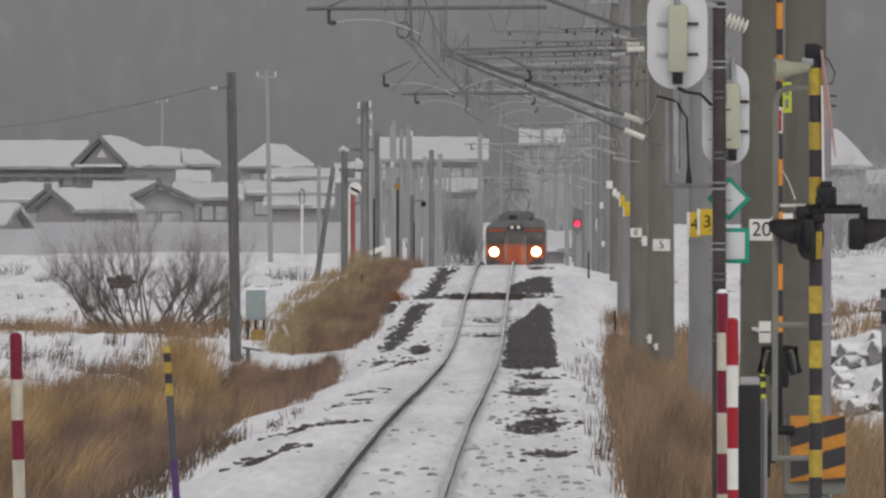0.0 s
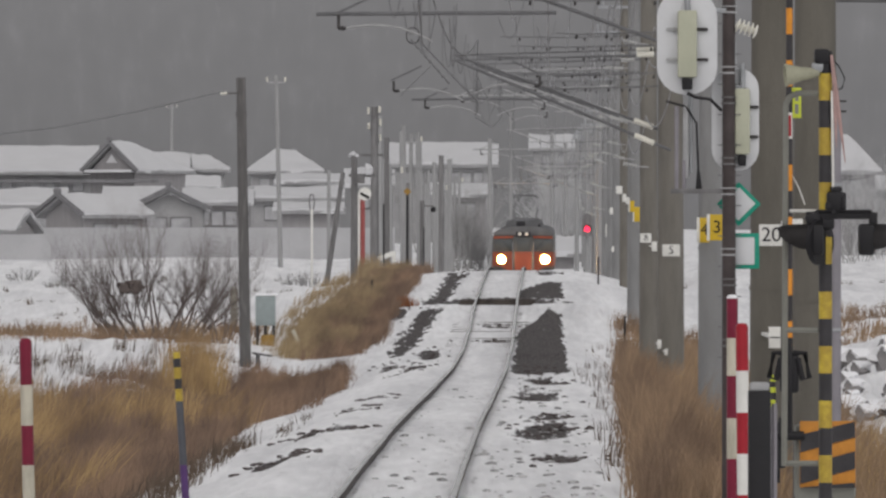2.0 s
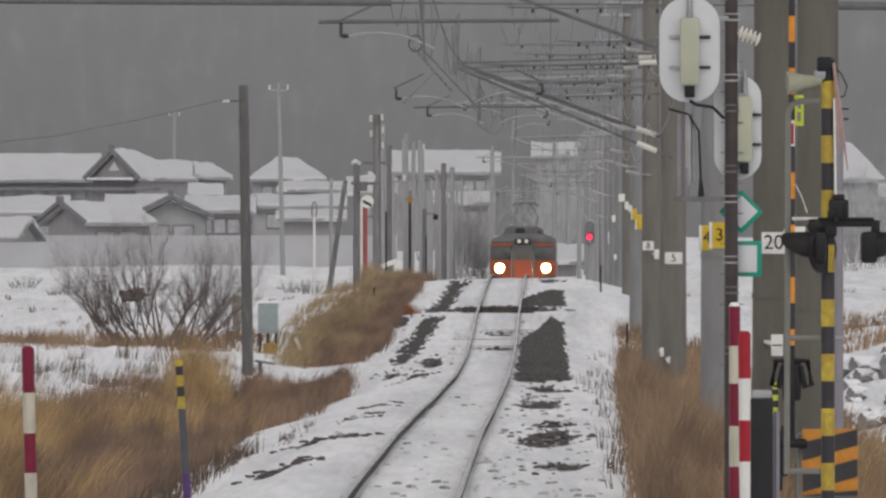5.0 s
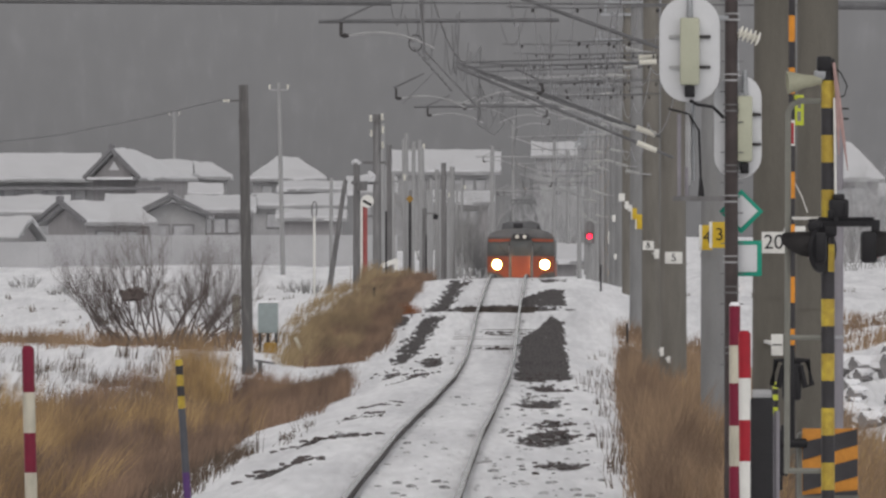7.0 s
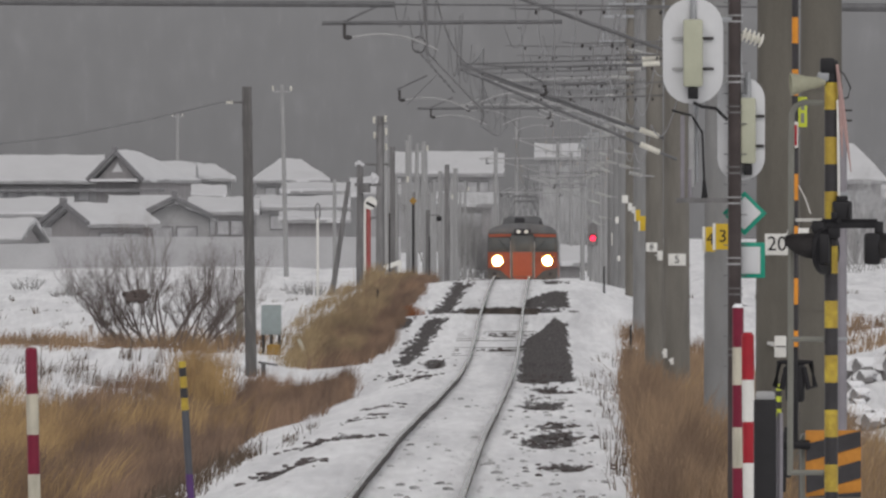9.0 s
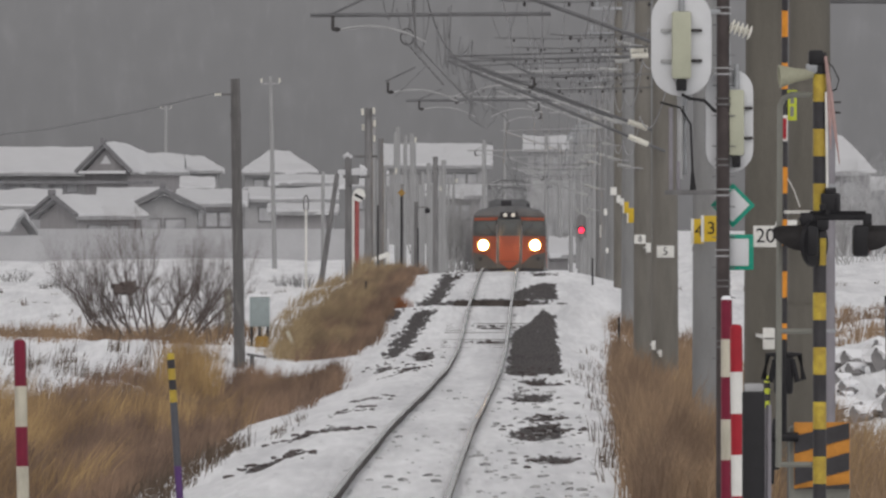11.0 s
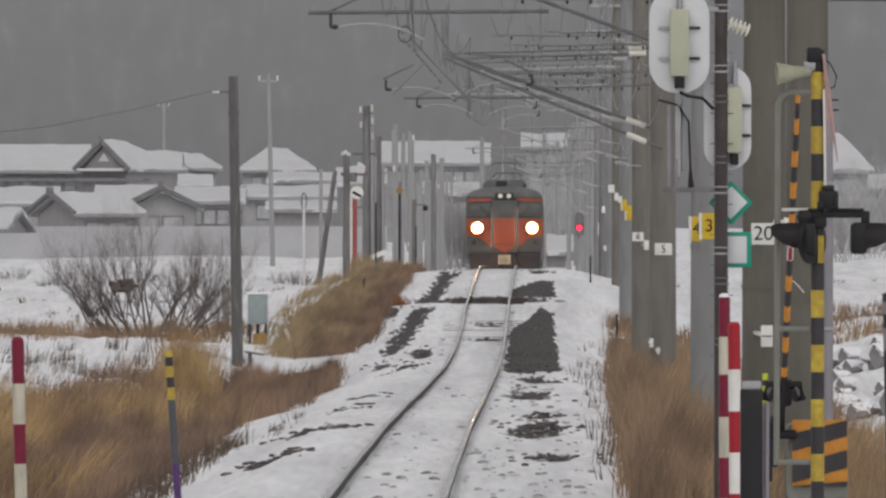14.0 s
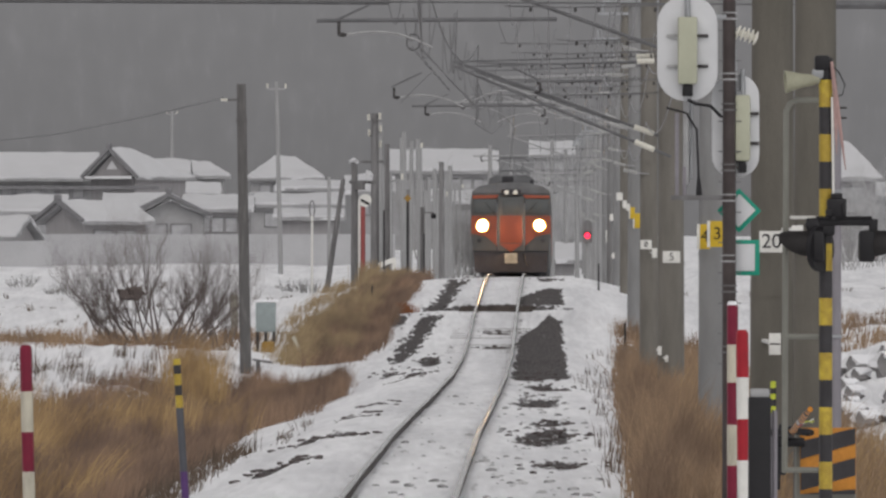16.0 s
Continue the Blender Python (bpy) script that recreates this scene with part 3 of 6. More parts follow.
def mast(x, y, tall, r_foot, r_top, mat, arm, label):
    z0 = ground_z(x, y) - 0.3
    m = thing("catenary_mast", (x, y, z0), label, "railway mast", "catenary masts beside the track")
    part("pole", Shape().rod((0, 0, 0), (0, 0, tall), r_foot, r_top, 20), mat, m)
    for h in (0.32, 0.55, 0.71):
        r = r_foot - (r_foot - r_top) * h + 0.008
        part("band", Shape().rod((0, 0, tall * h), (0, 0, tall * h + 0.05), r, None, 20), mat, m)
    if arm:
        reach = x - float(track_x(y))
        up = line_z(y) + 5.5 - z0
        if arm == 2:
            cantilever(m, reach, up, hinge=-1.26, bar=False, back=-0.4)
            cantilever(m, reach, up + 0.1, hinge=-1.05, pull=-1, back=0.4)
        else:
            # Brackets farther off get paler metal, standing in for distance haze.
            cantilever(m, reach, up, pull=-1 if arm == 3 else 1, metal=PALE_STEEL if y > 350 else None)
        for lift, left in SPANS.get(round(y), ()):
            span = part("span_wire", Shape().tube([(0.0, 0.15, up + lift + 0.03), (-reach * 0.5, 0.15, up + lift - 0.02), (left - reach, 0.15, up + lift)], 0.011, 5), WIRE, m, "thin span wire with hangers")
            rnd = random.Random(int(lift * 100) + int(y))
            for k in range(5):
                hx = (left - reach) * (0.14 + 0.18 * k + rnd.uniform(-0.05, 0.05))
                part("hanger", Shape().ball((hx, 0.15, up + lift - 0.05), (0.025, 0.025, 0.036), 1), DARK_STEEL, span)
        if y > 300:
            for dz in (1.25, -1.5):
                part("side_insulator", Shape().ribbed((-r_foot - 0.05, -0.2, up + dz), (-r_foot - 0.36, -0.2, up + dz + 0.07), 0.055, 5), DULL_PORCELAIN, m, "pale ribbed side insulator")
                part("side_bracket", Shape().tube([(0, -0.2, up + dz - 0.02), (-r_foot - 0.06, -0.2, up + dz)], 0.02, 6), PALE_STEEL, m)
        beam = Shape().box((0, -r_top - 0.05, tall - 0.5), (1.7, 0.08, 0.09)).rod((-0.7, -0.1, tall - 0.45), (-0.7, -0.1, tall - 0.2), 0.05).rod((0.7, -0.1, tall - 0.45), (0.7, -0.1, tall - 0.2), 0.05)
        part("crossarm", beam, STEEL, m)
    return m


MASTS = []
for i, (x, u_y, r, mat, arm) in enumerate((
        (3.3, 125.0, 0.205, CONCRETE, False),
        (3.435, 147.059, 0.245, CONCRETE, False),
        (3.614, 189.394, 0.19, GREY_CONCRETE, True),
        (4.122, 255.102, 0.25, HAZED_CONCRETE, 2),
        (4.62, 316.456, 0.215, HAZED_CONCRETE, True),
        (5.075, 373.134, 0.2, GREY_CONCRETE, 3),
        (5.684, 438.596, 0.19, HAZED_CONCRETE, True),
        (6.139, 495.05, 0.19, GREY_CONCRETE, 3),
        (6.644, 555.556, 0.19, GREY_CONCRETE, True),
        (7.049, 609.756, 0.19, GREY_CONCRETE, 3),
        # Farthest masts: the paler grey carries painted haze.
        (7.44, 666.667, 0.19, HAZED_POLE, True),
        (7.855, 724.638, 0.19, HAZED_POLE, True),
        (8.27, 783.0, 0.18, HAZED_POLE, 3),
        (8.7, 842.0, 0.18, HAZED_POLE, True),
        (9.15, 900.0, 0.18, HAZED_POLE, 3),
        (9.6, 958.0, 0.18, HAZED_POLE, True))):
    what = "pale weathered" if mat in (GREY_CONCRETE, HAZED_POLE) else "brown-grey weathered"
    MASTS.append(mast(x, u_y, 9.5 if i > 1 else 8.5, r, r * 0.82, mat, arm, what + " concrete catenary mast" + (" with a steel bracket arm" if arm else " beside the level crossing")))


def wire(name, points, r, mat, label, group="overhead wires"):
    return tagged(new(name, Shape().tube(points, r, 5).mesh(name, mat)), label, "wire", group)


def build_wires():
    sup = [140.0, 189.4, 255, 316, 373, 438, 495, 555, 610, 667, 725, 783, 842, 900, 958]
    contact, messenger = [], []
    side = 1
    for a, b in zip(sup, sup[1:]):
        for i in range(10):
            f = i / 10
            y = a + (b - a) * f
            x = float(track_x(y)) + 0.2 * side * (1 - 2 * f)
            contact.append((x, y, line_z(y) + 5.1))
            messenger.append((x, y, line_z(a) * (1 - f) + line_z(b) * f + 6.25 - 0.7 * 4 * f * (1 - f)))
        side = -side
    wire("contact_wire", contact, 0.012, WIRE, "copper contact wire over the track")
    wire("messenger_wire", messenger, 0.012, WIRE, "steel messenger wire above the contact wire")
    for i in range(3, len(contact), 2):
        if contact[i][1] < 900:
            wire("dropper", [contact[i], messenger[i]], 0.007, WIRE, "thin dropper between messenger and contact wire")
    for dx, dz, r in ((-1.1, 7.6, 0.013), (-0.6, 7.9, 0.013), (0.5, 7.7, 0.013), (-2.2, 6.9, 0.01), (-1.5, 7.1, 0.01), (-0.4, 6.6, 0.01), (-2.8, 7.4, 0.01), (-0.9, 8.4, 0.01), (-1.8, 8.1, 0.008), (-1.2, 6.4, 0.008), (-0.3, 7.2, 0.008), (-2.5, 7.9, 0.008), (-0.45, 5.6, 0.01)):
        pts = []
        posts = [(m.location.x, m.location.y, m.location.z) for m in MASTS[2:]]
        for (ax, ay, az), (bx, by, bz) in zip(posts, posts[1:]):
            for i in range(8):
                f = i / 8
                pts.append((ax + (bx - ax) * f + dx, ay + (by - ay) * f, az + (bz - az) * f + dz - 0.5 * 4 * f * (1 - f)))
        wire("feeder_wire", pts, r, PALE_WIRE, "bare feeder wire along the masts")


build_wires()


def jumper(at, w, h, n):
    """A drooping loop of cable between two wires."""
    x, y, z = at
    pts = [(x + w * (k / 12 - 0.5), y, z - h * math.sin(math.pi * k / 12) + n * 0.25 * h * k / 12) for k in range(13)]
    wire("jumper_cable", pts, 0.009, WIRE, "looped jumper cable between overhead wires", "jumper cables")


for at, w, h, n in (((-0.424, 189.394, 5.58), 0.22, 0.42, 1), ((-0.242, 189.394, 5.655), 0.3, 0.6, -1), ((-0.636, 189.394, 5.746), 0.18, 0.35, 1), ((0.086, 195.312, 5.5), 0.16, 0.75, 1), ((0.282, 227.273, 5.898), 0.2, 0.7, -1), ((0.622, 277.778, 5.958), 0.3, 0.55, 1), ((0.925, 312.5, 6.0), 0.35, 0.5, -1), ((0.878, 255.102, 5.686), 0.25, 0.4, 1)):
    jumper(at, w, h, n)
for at, w, h, n in (
        ((0.145, 188.7, 5.429), 0.1, 0.75, 1),
        ((0.367, 254.7, 5.848), 0.22, 0.35, 1),
        ((0.551, 254.7, 5.338), 0.3, 0.4, -1),
        ((1.112, 315.7, 5.671), 0.3, 0.5, 1),
        ((1.224, 254.7, 6.562), 0.5, 0.6, 1),
        ((2.022, 315.7, 6.682), 0.4, 0.5, -1),
        ((2.745, 372.7, 7.936), 0.5, 0.55, 1),
        ((1.134, 372.7, 5.922), 0.4, 0.45, -1),
        ((1.896, 438.7, 6.33), 0.4, 0.5, 1)):
    jumper(at, w, h, n)


def bead_string(a, b, n):
    """A tie rod threaded with small insulators."""
    a, b = Vector(a), Vector(b)
    t = tagged(new("bead_string", Shape().tube([a, b], 0.008, 5).mesh("bead_string", WIRE)), "tie wire threaded with small dark insulators", "insulator string", "insulator strings")
    for k in range(n):
        q = a.lerp(b, (k + 0.5) / n)
        part("bead", Shape().lathe(q - (b - a).normalized() * 0.03, q + (b - a).normalized() * 0.03, [(0, 0.009), (0.4, 0.018), (0.6, 0.018), (1, 0.009)], 8), WIRE, t)


bead_string((-0.43, 189.1, 5.15), (0.1, 189.1, 4.55), 9)
bead_string((0.08, 254.4, 5.45), (0.72, 254.4, 4.85), 9)
bead_string((-0.75, 254.3, 5.0), (-0.2, 254.3, 5.55), 2)
for z0 in ((-0.394, 189.394, 5.201),):
    tagged(new("jumper_ring", Shape().tube([(z0[0] + 0.09 * math.cos(k * math.tau / 14), z0[1], z0[2] + 0.11 * math.sin(k * math.tau / 14)) for k in range(15)], 0.009, 5).mesh("jumper_ring", DARK_STEEL)), "dark cable ring on the overhead line", "cable", "jumper cables")

# thick cable across the line
span_cable = wire("span_cable", [(-5.627, 166.667, 5.398), (-2.56, 166.667, 5.378), (0.107, 166.667, 5.365), (6.107, 166.667, 5.325)], 0.012, DARK_ZINC, "dark cable spanning the railway with thick sleeved ends", "")
part("sleeve", Shape().tube([(-5.627, 166.667, 5.398), (-2.56, 166.667, 5.378), (-0.63, 166.667, 5.37)], 0.036, 8), DARK_ZINC, span_cable)
part("sleeve", Shape().tube([(4.4, 166.667, 5.338), (6.107, 166.667, 5.325)], 0.05, 8), DARK_ZINC, span_cable)


# ---------------------------------------------------------------- the train
def build_car(lead):
    car = thing("railcar", (0, 0, 0), "dark green and orange electric railcar" + (" with lit headlamps" if lead else " coupled behind"), "train", "cars of the train")
    body = [(-1.38, 0.95), (-1.45, 1.5), (-1.45, 2.9), (-1.4, 3.12), (-1.2, 3.28), (-0.7, 3.4), (0, 3.44), (0.7, 3.4), (1.2, 3.28), (1.4, 3.12), (1.45, 2.9), (1.45, 1.5), (1.38, 0.95)]
    L = 19.5
    part("body", Shape().prism(body, 0.0, L, 0.06), TRAIN_GREEN, car)
    roof = [(-1.43, 3.06), (-1.38, 3.17), (-1.18, 3.31), (-0.7, 3.43), (0, 3.47), (0.7, 3.43), (1.18, 3.31), (1.38, 3.17), (1.43, 3.06)]
    part("roof", Shape().prism(roof, -0.03, L + 0.02, 0.02), TRAIN_ROOF, car, "dark grey roof")
    for sx in (-1, 1):
        band = [(sx * 1.452, 1.5), (sx * 1.452, 2.25), (sx * 1.462, 2.25), (sx * 1.462, 1.5)]
        part("side_band", Shape().prism(band, 0.05, L - 0.05), TRAIN_ORANGE, car, "orange side band")
        for k in range(9):
            part("side_window", Shape().box((sx * 1.455, 2.2 + k * 1.95, 2.45), (0.03, 1.2, 0.6)), GLASS, car)
    if lead:
        f = -0.045
        # upper stripe, band round the lamps and chevron
        for sx in (-1, 1):
            part("stripe", Shape().prism([(sx * 0.46, 2.9), (sx * 1.4, 2.88), (sx * 1.4, 2.99), (sx * 0.46, 3.01)], f, 0.0), TRAIN_ORANGE, car, "orange stripe above the cab window")
            part("front_panel", Shape().prism([(sx * 0.44, 1.1), (sx * 0.9, 1.5), (sx * 1.43, 1.62), (sx * 1.43, 2.25), (sx * 0.44, 2.25)], f, 0.0), TRAIN_ORANGE, car, "orange front panel")
            part("cab_window", Shape().box((sx * 0.93, f, 2.6), (0.84, 0.05, 0.5), 0.02), GLASS, car)
            part("wiper", Shape().tube([(sx * 0.6, f - 0.04, 2.34), (sx * 0.95, f - 0.04, 2.75)], 0.012, 5), BLACK, car)
            ring = part("headlamp", Shape().rod((sx * 1.03, f - 0.1, 1.9), (sx * 1.03, f + 0.02, 1.9), 0.27, 0.29, 24), TRAIN_UNDER, car)
            part("lens", Shape().rod((sx * 1.03, f - 0.13, 1.9), (sx * 1.03, f - 0.09, 1.9), 0.165, 0.18, 24), LAMP, ring, "glowing warm lens")
            # Ring added round the lens: the lamp's halo as glowing geometry.
            part("lens_halo", Shape().rod((sx * 1.03, f - 0.115, 1.9), (sx * 1.03, f - 0.09, 1.9), 0.235, 0.25, 24), LAMP_HALO, ring, "amber glowing ring added for the halo round the lens")
            part("marker_lamp", Shape().rod((sx * 0.16, -0.23, 3.1), (sx * 0.16, -0.15, 3.1), 0.085, None, 14), PORCELAIN, car, "pale marker lamp")
            part("grab_rail", Shape().tube([(sx * 0.5, f - 0.06, 1.2), (sx * 0.5, f - 0.06, 2.7)], 0.015, 6), STEEL, car)
            part("tail_lamp", Shape().rod((sx * 1.15, f - 0.05, 1.35), (sx * 1.15, f + 0.02, 1.35), 0.08, None, 12), TRAIN_UNDER, car)
        part("gangway_frame", Shape().box((0, -0.07, 1.95), (0.98, 0.14, 2.0), 0.03), TRAIN_GREEN, car)
        part("gangway_door", Shape().box((0, -0.15, 1.76), (0.8, 0.04, 1.0), 0.015), TRAIN_ORANGE, car, "orange gangway door")
        part("door_window", Shape().box((0, -0.15, 2.57), (0.6, 0.03, 0.5), 0.02), GLASS, car)
        part("chevron", Shape().prism([(-0.42, 1.24), (0.42, 1.24), (0, 0.92)], -0.16, -0.1), TRAIN_ORANGE, car, "orange chevron below the door")
        part("sign_box", Shape().box((0, -0.1, 3.1), (0.7, 0.18, 0.22), 0.02), TRAIN_UNDER, car)
        plough = [(-1.3, 0.2), (-1.36, 0.95), (1.36, 0.95), (1.3, 0.2)]
        part("skirt", Shape().prism(plough, -0.06, 0.4, 0.02), TRAIN_UNDER, car)
        coupler = Shape().box((0, -0.35, 0.7), (0.3, 0.5, 0.3), 0.04).box((0, -0.55, 0.7), (0.46, 0.1, 0.36), 0.03)
        part("coupler", coupler, OCHRE_GREY, car, "pale dusty coupler")
        part("hose", Shape().tube([(0.45, -0.1, 0.9), (0.5, -0.28, 0.6), (0.62, -0.12, 0.45)], 0.025, 6), BLACK, car)
    # roof gear
    part("roof_unit", Shape().prism([(-0.85, 3.4), (-0.8, 3.68), (-0.55, 3.78), (0.55, 3.78), (0.8, 3.68), (0.85, 3.4)], 2.4, 6.2, 0.04), TRAIN_ROOF, car, "grey roof cooling unit")
    part("ventilator", Shape().box((-0.12, 1.2, 3.58), (0.42, 0.7, 0.24), 0.03), TRAIN_UNDER, car)
    part("horn", Shape().rod((0.75, 0.5, 3.5), (0.75, 1.0, 3.5), 0.07, 0.03, 10).rod((0.75, 0.7, 3.35), (0.75, 0.7, 3.5), 0.02), TRAIN_UNDER, car)
    part("underframe", Shape().box((0, L / 2, 0.75), (2.5, L - 1.2, 0.4), 0.05), TRAIN_UNDER, car)
    for yb in (2.9, L - 2.9):
        bogie = part("bogie", Shape().box((-1.0, yb, 0.5), (0.14, 3.0, 0.25), 0.03).box((1.0, yb, 0.5), (0.14, 3.0, 0.25), 0.03).box((0, yb, 0.55), (2.0, 0.5, 0.2), 0.03), TRAIN_UNDER, car)
        for dy in (-1.05, 1.05):
            for sx in (-0.566, 0.566):
                part("wheel", Shape().rod((sx - 0.06, yb + dy, 0.43), (sx + 0.06, yb + dy, 0.43), 0.43, 0.42, 24), DARK_STEEL, bogie)
    if not lead:
        pan = part("pantograph", Shape().box((0, 3.2, 3.55), (1.2, 1.6, 0.08)), DARK_ZINC, car)
        for sx in (-1, 1):
            part("lower_arm", Shape().tube([(sx * 0.45, 2.5, 3.6), (sx * 0.6, 3.9, 4.25)], 0.013, 6), DARK_ZINC, pan)
            part("upper_arm", Shape().tube([(sx * 0.6, 3.9, 4.25), (sx * 0.25, 3.2, 4.9)], 0.012, 6), DARK_ZINC, pan)
            part("lower_arm", Shape().tube([(sx * 0.45, 3.9, 3.6), (sx * 0.6, 2.5, 4.25)], 0.013, 6), DARK_ZINC, pan)
        part("collector_head", Shape().tube([(-0.6, 3.2, 4.78), (-0.45, 3.2, 4.92), (0.45, 3.2, 4.92), (0.6, 3.2, 4.78)], 0.032, 8), DARK_ZINC, pan)
    return car


CARS = [build_car(True), build_car(False), build_car(False)]


# ---------------------------------------------------------------- the level crossing
def stripes(parent, a, b, r, edges, colours, first, n=12, name="stripe"):
    """A round post in painted lengths; edges are heights along it in metres."""
    a, b = Vector(a), Vector(b)
    full = (b - a).length
    for k, (lo, hi) in enumerate(zip(edges, edges[1:])):
        part(name, Shape().rod(a.lerp(b, lo / full), a.lerp(b, hi / full), r, None, n), colours[(k + first) % len(colours)], parent)


def foot(x, y):
    return ground_z(x, y) - 0.05


def crossing_signal():
    x, y = 3.013, 111.111
    z = foot(x, y)
    top = 4.003 - z
    s = thing("crossing_signal", (x, y, z), "yellow and black level crossing post with black hooded lamps", "crossing signal")
    low = 0.621 - z
    base = low % 0.2147
    e = [0.0, base] + [base + 0.2147 * (k + 1) for k in range(int((top - base) / 0.2147))]
    k0 = int(round((low - base) / 0.2147))
    stripes(s, (0, 0, 0), (0, 0, top), 0.053, e, (YELLOW, DARK_PAINT), (k0 + 1) % 2)
    part("cap", Shape().rod((0, 0, e[-1]), (0, 0, top + 0.01), 0.062, 0.055, 14).box((-0.03, -0.02, top - 0.03), (0.12, 0.1, 0.12), 0.02), BLACK, s)
    h = 2.723 - z
    part("lamp_bracket", Shape().box((0.107, -0.07, h), (0.524, 0.05, 0.06), 0.01).box((0.14, -0.1, h + 0.035), (0.44, 0.03, 0.02), 0.004).box((-0.1, -0.08, h - 0.03), (0.12, 0.07, 0.1), 0.02, (0, -25, 0)).rod((0.3, -0.11, h - 0.01), (0.3, -0.09, h - 0.01), 0.014).rod((0.02, -0.11, h - 0.01), (0.02, -0.09, h - 0.01), 0.014).box((0.373, -0.07, h - 0.04), (0.07, 0.06, 0.13), 0.01).box((0.0, -0.05, h - 0.06), (0.14, 0.08, 0.1), 0.02), BLACK, s, "black steel lamp bracket")
    part("relay_box", Shape().box((0.084, -0.07, h + 0.11), (0.155, 0.13, 0.15), 0.02).box((0.084, -0.07, h + 0.2), (0.09, 0.09, 0.05), 0.01).box((0.02, -0.12, h + 0.07), (0.05, 0.05, 0.06), 0.01).box((0.14, -0.14, h + 0.1), (0.03, 0.02, 0.1), 0.005).rod((0.06, -0.15, h + 0.03), (0.06, -0.13, h + 0.03), 0.02), BLACK, s)
    hz = 2.532 - z
    for sign, cx in ((-1, -0.08), (1, 0.32)):
        lamp = part("lamp", Shape().box((cx + sign * 0.0, -0.08, hz), (0.13, 0.24, 0.25), 0.03), BLACK, s, "black flashing lamp housing")
        n = 14
        hood = Shape()
        rings = []
        for f, r, lowcut in ((0.0, 0.125, 1.0), (0.07, 0.125, 0.85), (0.14, 0.122, 0.5), (0.2, 0.116, 0.05), (0.235, 0.105, -0.5)):
            ring = []
            for k in range(n):
                a = math.pi * (k / (n - 1)) * (1 + 0.45 * lowcut) - math.pi * 0.225 * lowcut
                ring.append(hood.bm.verts.new((cx + sign * (0.05 + f), -0.08 + r * math.cos(a), hz + r * math.sin(a))))
            rings.append(ring)
        for p, q in zip(rings, rings[1:]):
            for k in range(n - 1):
                hood.bm.faces.new((p[k], p[k + 1], q[k + 1], q[k]))
        bmesh.ops.solidify(hood.bm, geom=hood.bm.faces[:], thickness=0.006)
        part("hood", hood, DARK_STEEL, lamp)
        if sign < 0:
            part("target_disc", Shape().rod((cx + 0.02, -0.08, hz - 0.02), (cx + 0.05, -0.1, hz - 0.02), 0.185, 0.18, 24), BLACK, lamp, "black round target board")
        part("lens", Shape().rod((cx + sign * 0.066, -0.08, hz), (cx + sign * 0.075, -0.08, hz), 0.09, None, 16), RED_GLASS, lamp)
    hh = 3.825 - z
    horn = part("loudspeaker", Shape().lathe((-0.05, -0.03, hh + 0.02), (-0.32, -0.06, hh), [(0, 0.03), (0.25, 0.045), (0.5, 0.055), (1, 0.092), (1, 0.08), (0.6, 0.045)], 18), HORN, s, "cream horn loudspeaker")
    part("clamp", Shape().box((-0.06, -0.03, hh + 0.06), (0.1, 0.06, 0.08), 0.02), STEEL, horn)
    part("cable", Shape().tube([(0.03, -0.05, top - 0.04), (0.1, -0.05, top - 0.1), (0.15, -0.05, top - 0.2), (0.13, -0.05, top - 0.28), (0.07, -0.05, top - 0.3)], 0.006, 5), BLACK, s)
    part("sleeve", Shape().lathe((0.045, -0.06, top - 0.02), (0.08, -0.06, top - 0.32), [(0, 0.012), (0.6, 0.02), (1, 0.022)], 6).lathe((0.08, -0.06, top - 0.3), (0.155, -0.06, top - 0.87), [(0, 0.022), (0.5, 0.016), (1, 0.004)], 6).lathe((0.07, -0.06, top - 0.3), (0.085, -0.06, top - 0.75), [(0, 0.02), (0.5, 0.016), (1, 0.004)], 6), PINK, s, "torn faded pink cable sleeve")
    part("cable", Shape().tube([(0.05, -0.06, top - 0.3), (0.06, -0.06, top - 1.15)], 0.011, 5), WHITE, s, "white cable")
    for hk in (3.621 - z, 3.541 - z):
        part("peg", Shape().tube([(0.05, 0, hk), (0.165, 0, hk)], 0.009, 6), DARK_STEEL, s)
    # guard pipe beside the post
    px = -0.311
    zt, zb = 3.683 - z, 0.749 - z
    part("guard_pipe", Shape().tube([(-0.05, 0.02, zt), (px + 0.09, 0.02, zt), (px + 0.03, 0.02, zt - 0.03), (px, 0.02, zt - 0.09), (px - 0.012, 0.02, zb)], 0.024, 8), GREY_PAINT, s, "grey-green guard pipe")
    for hk in (1.821 - z, 0.772 - z):
        part("guard_strut", Shape().tube([(px, 0.02, hk), (-0.04, 0.02, hk)], 0.022, 8), GREY_PAINT, s)
    part("guard_plate", Shape().box((-0.169, 0.05, 2.758 - z), (0.222, 0.02, 0.026), 0.004), WHITE, s, "white flat bar")
    return s


CROSSING = crossing_signal()


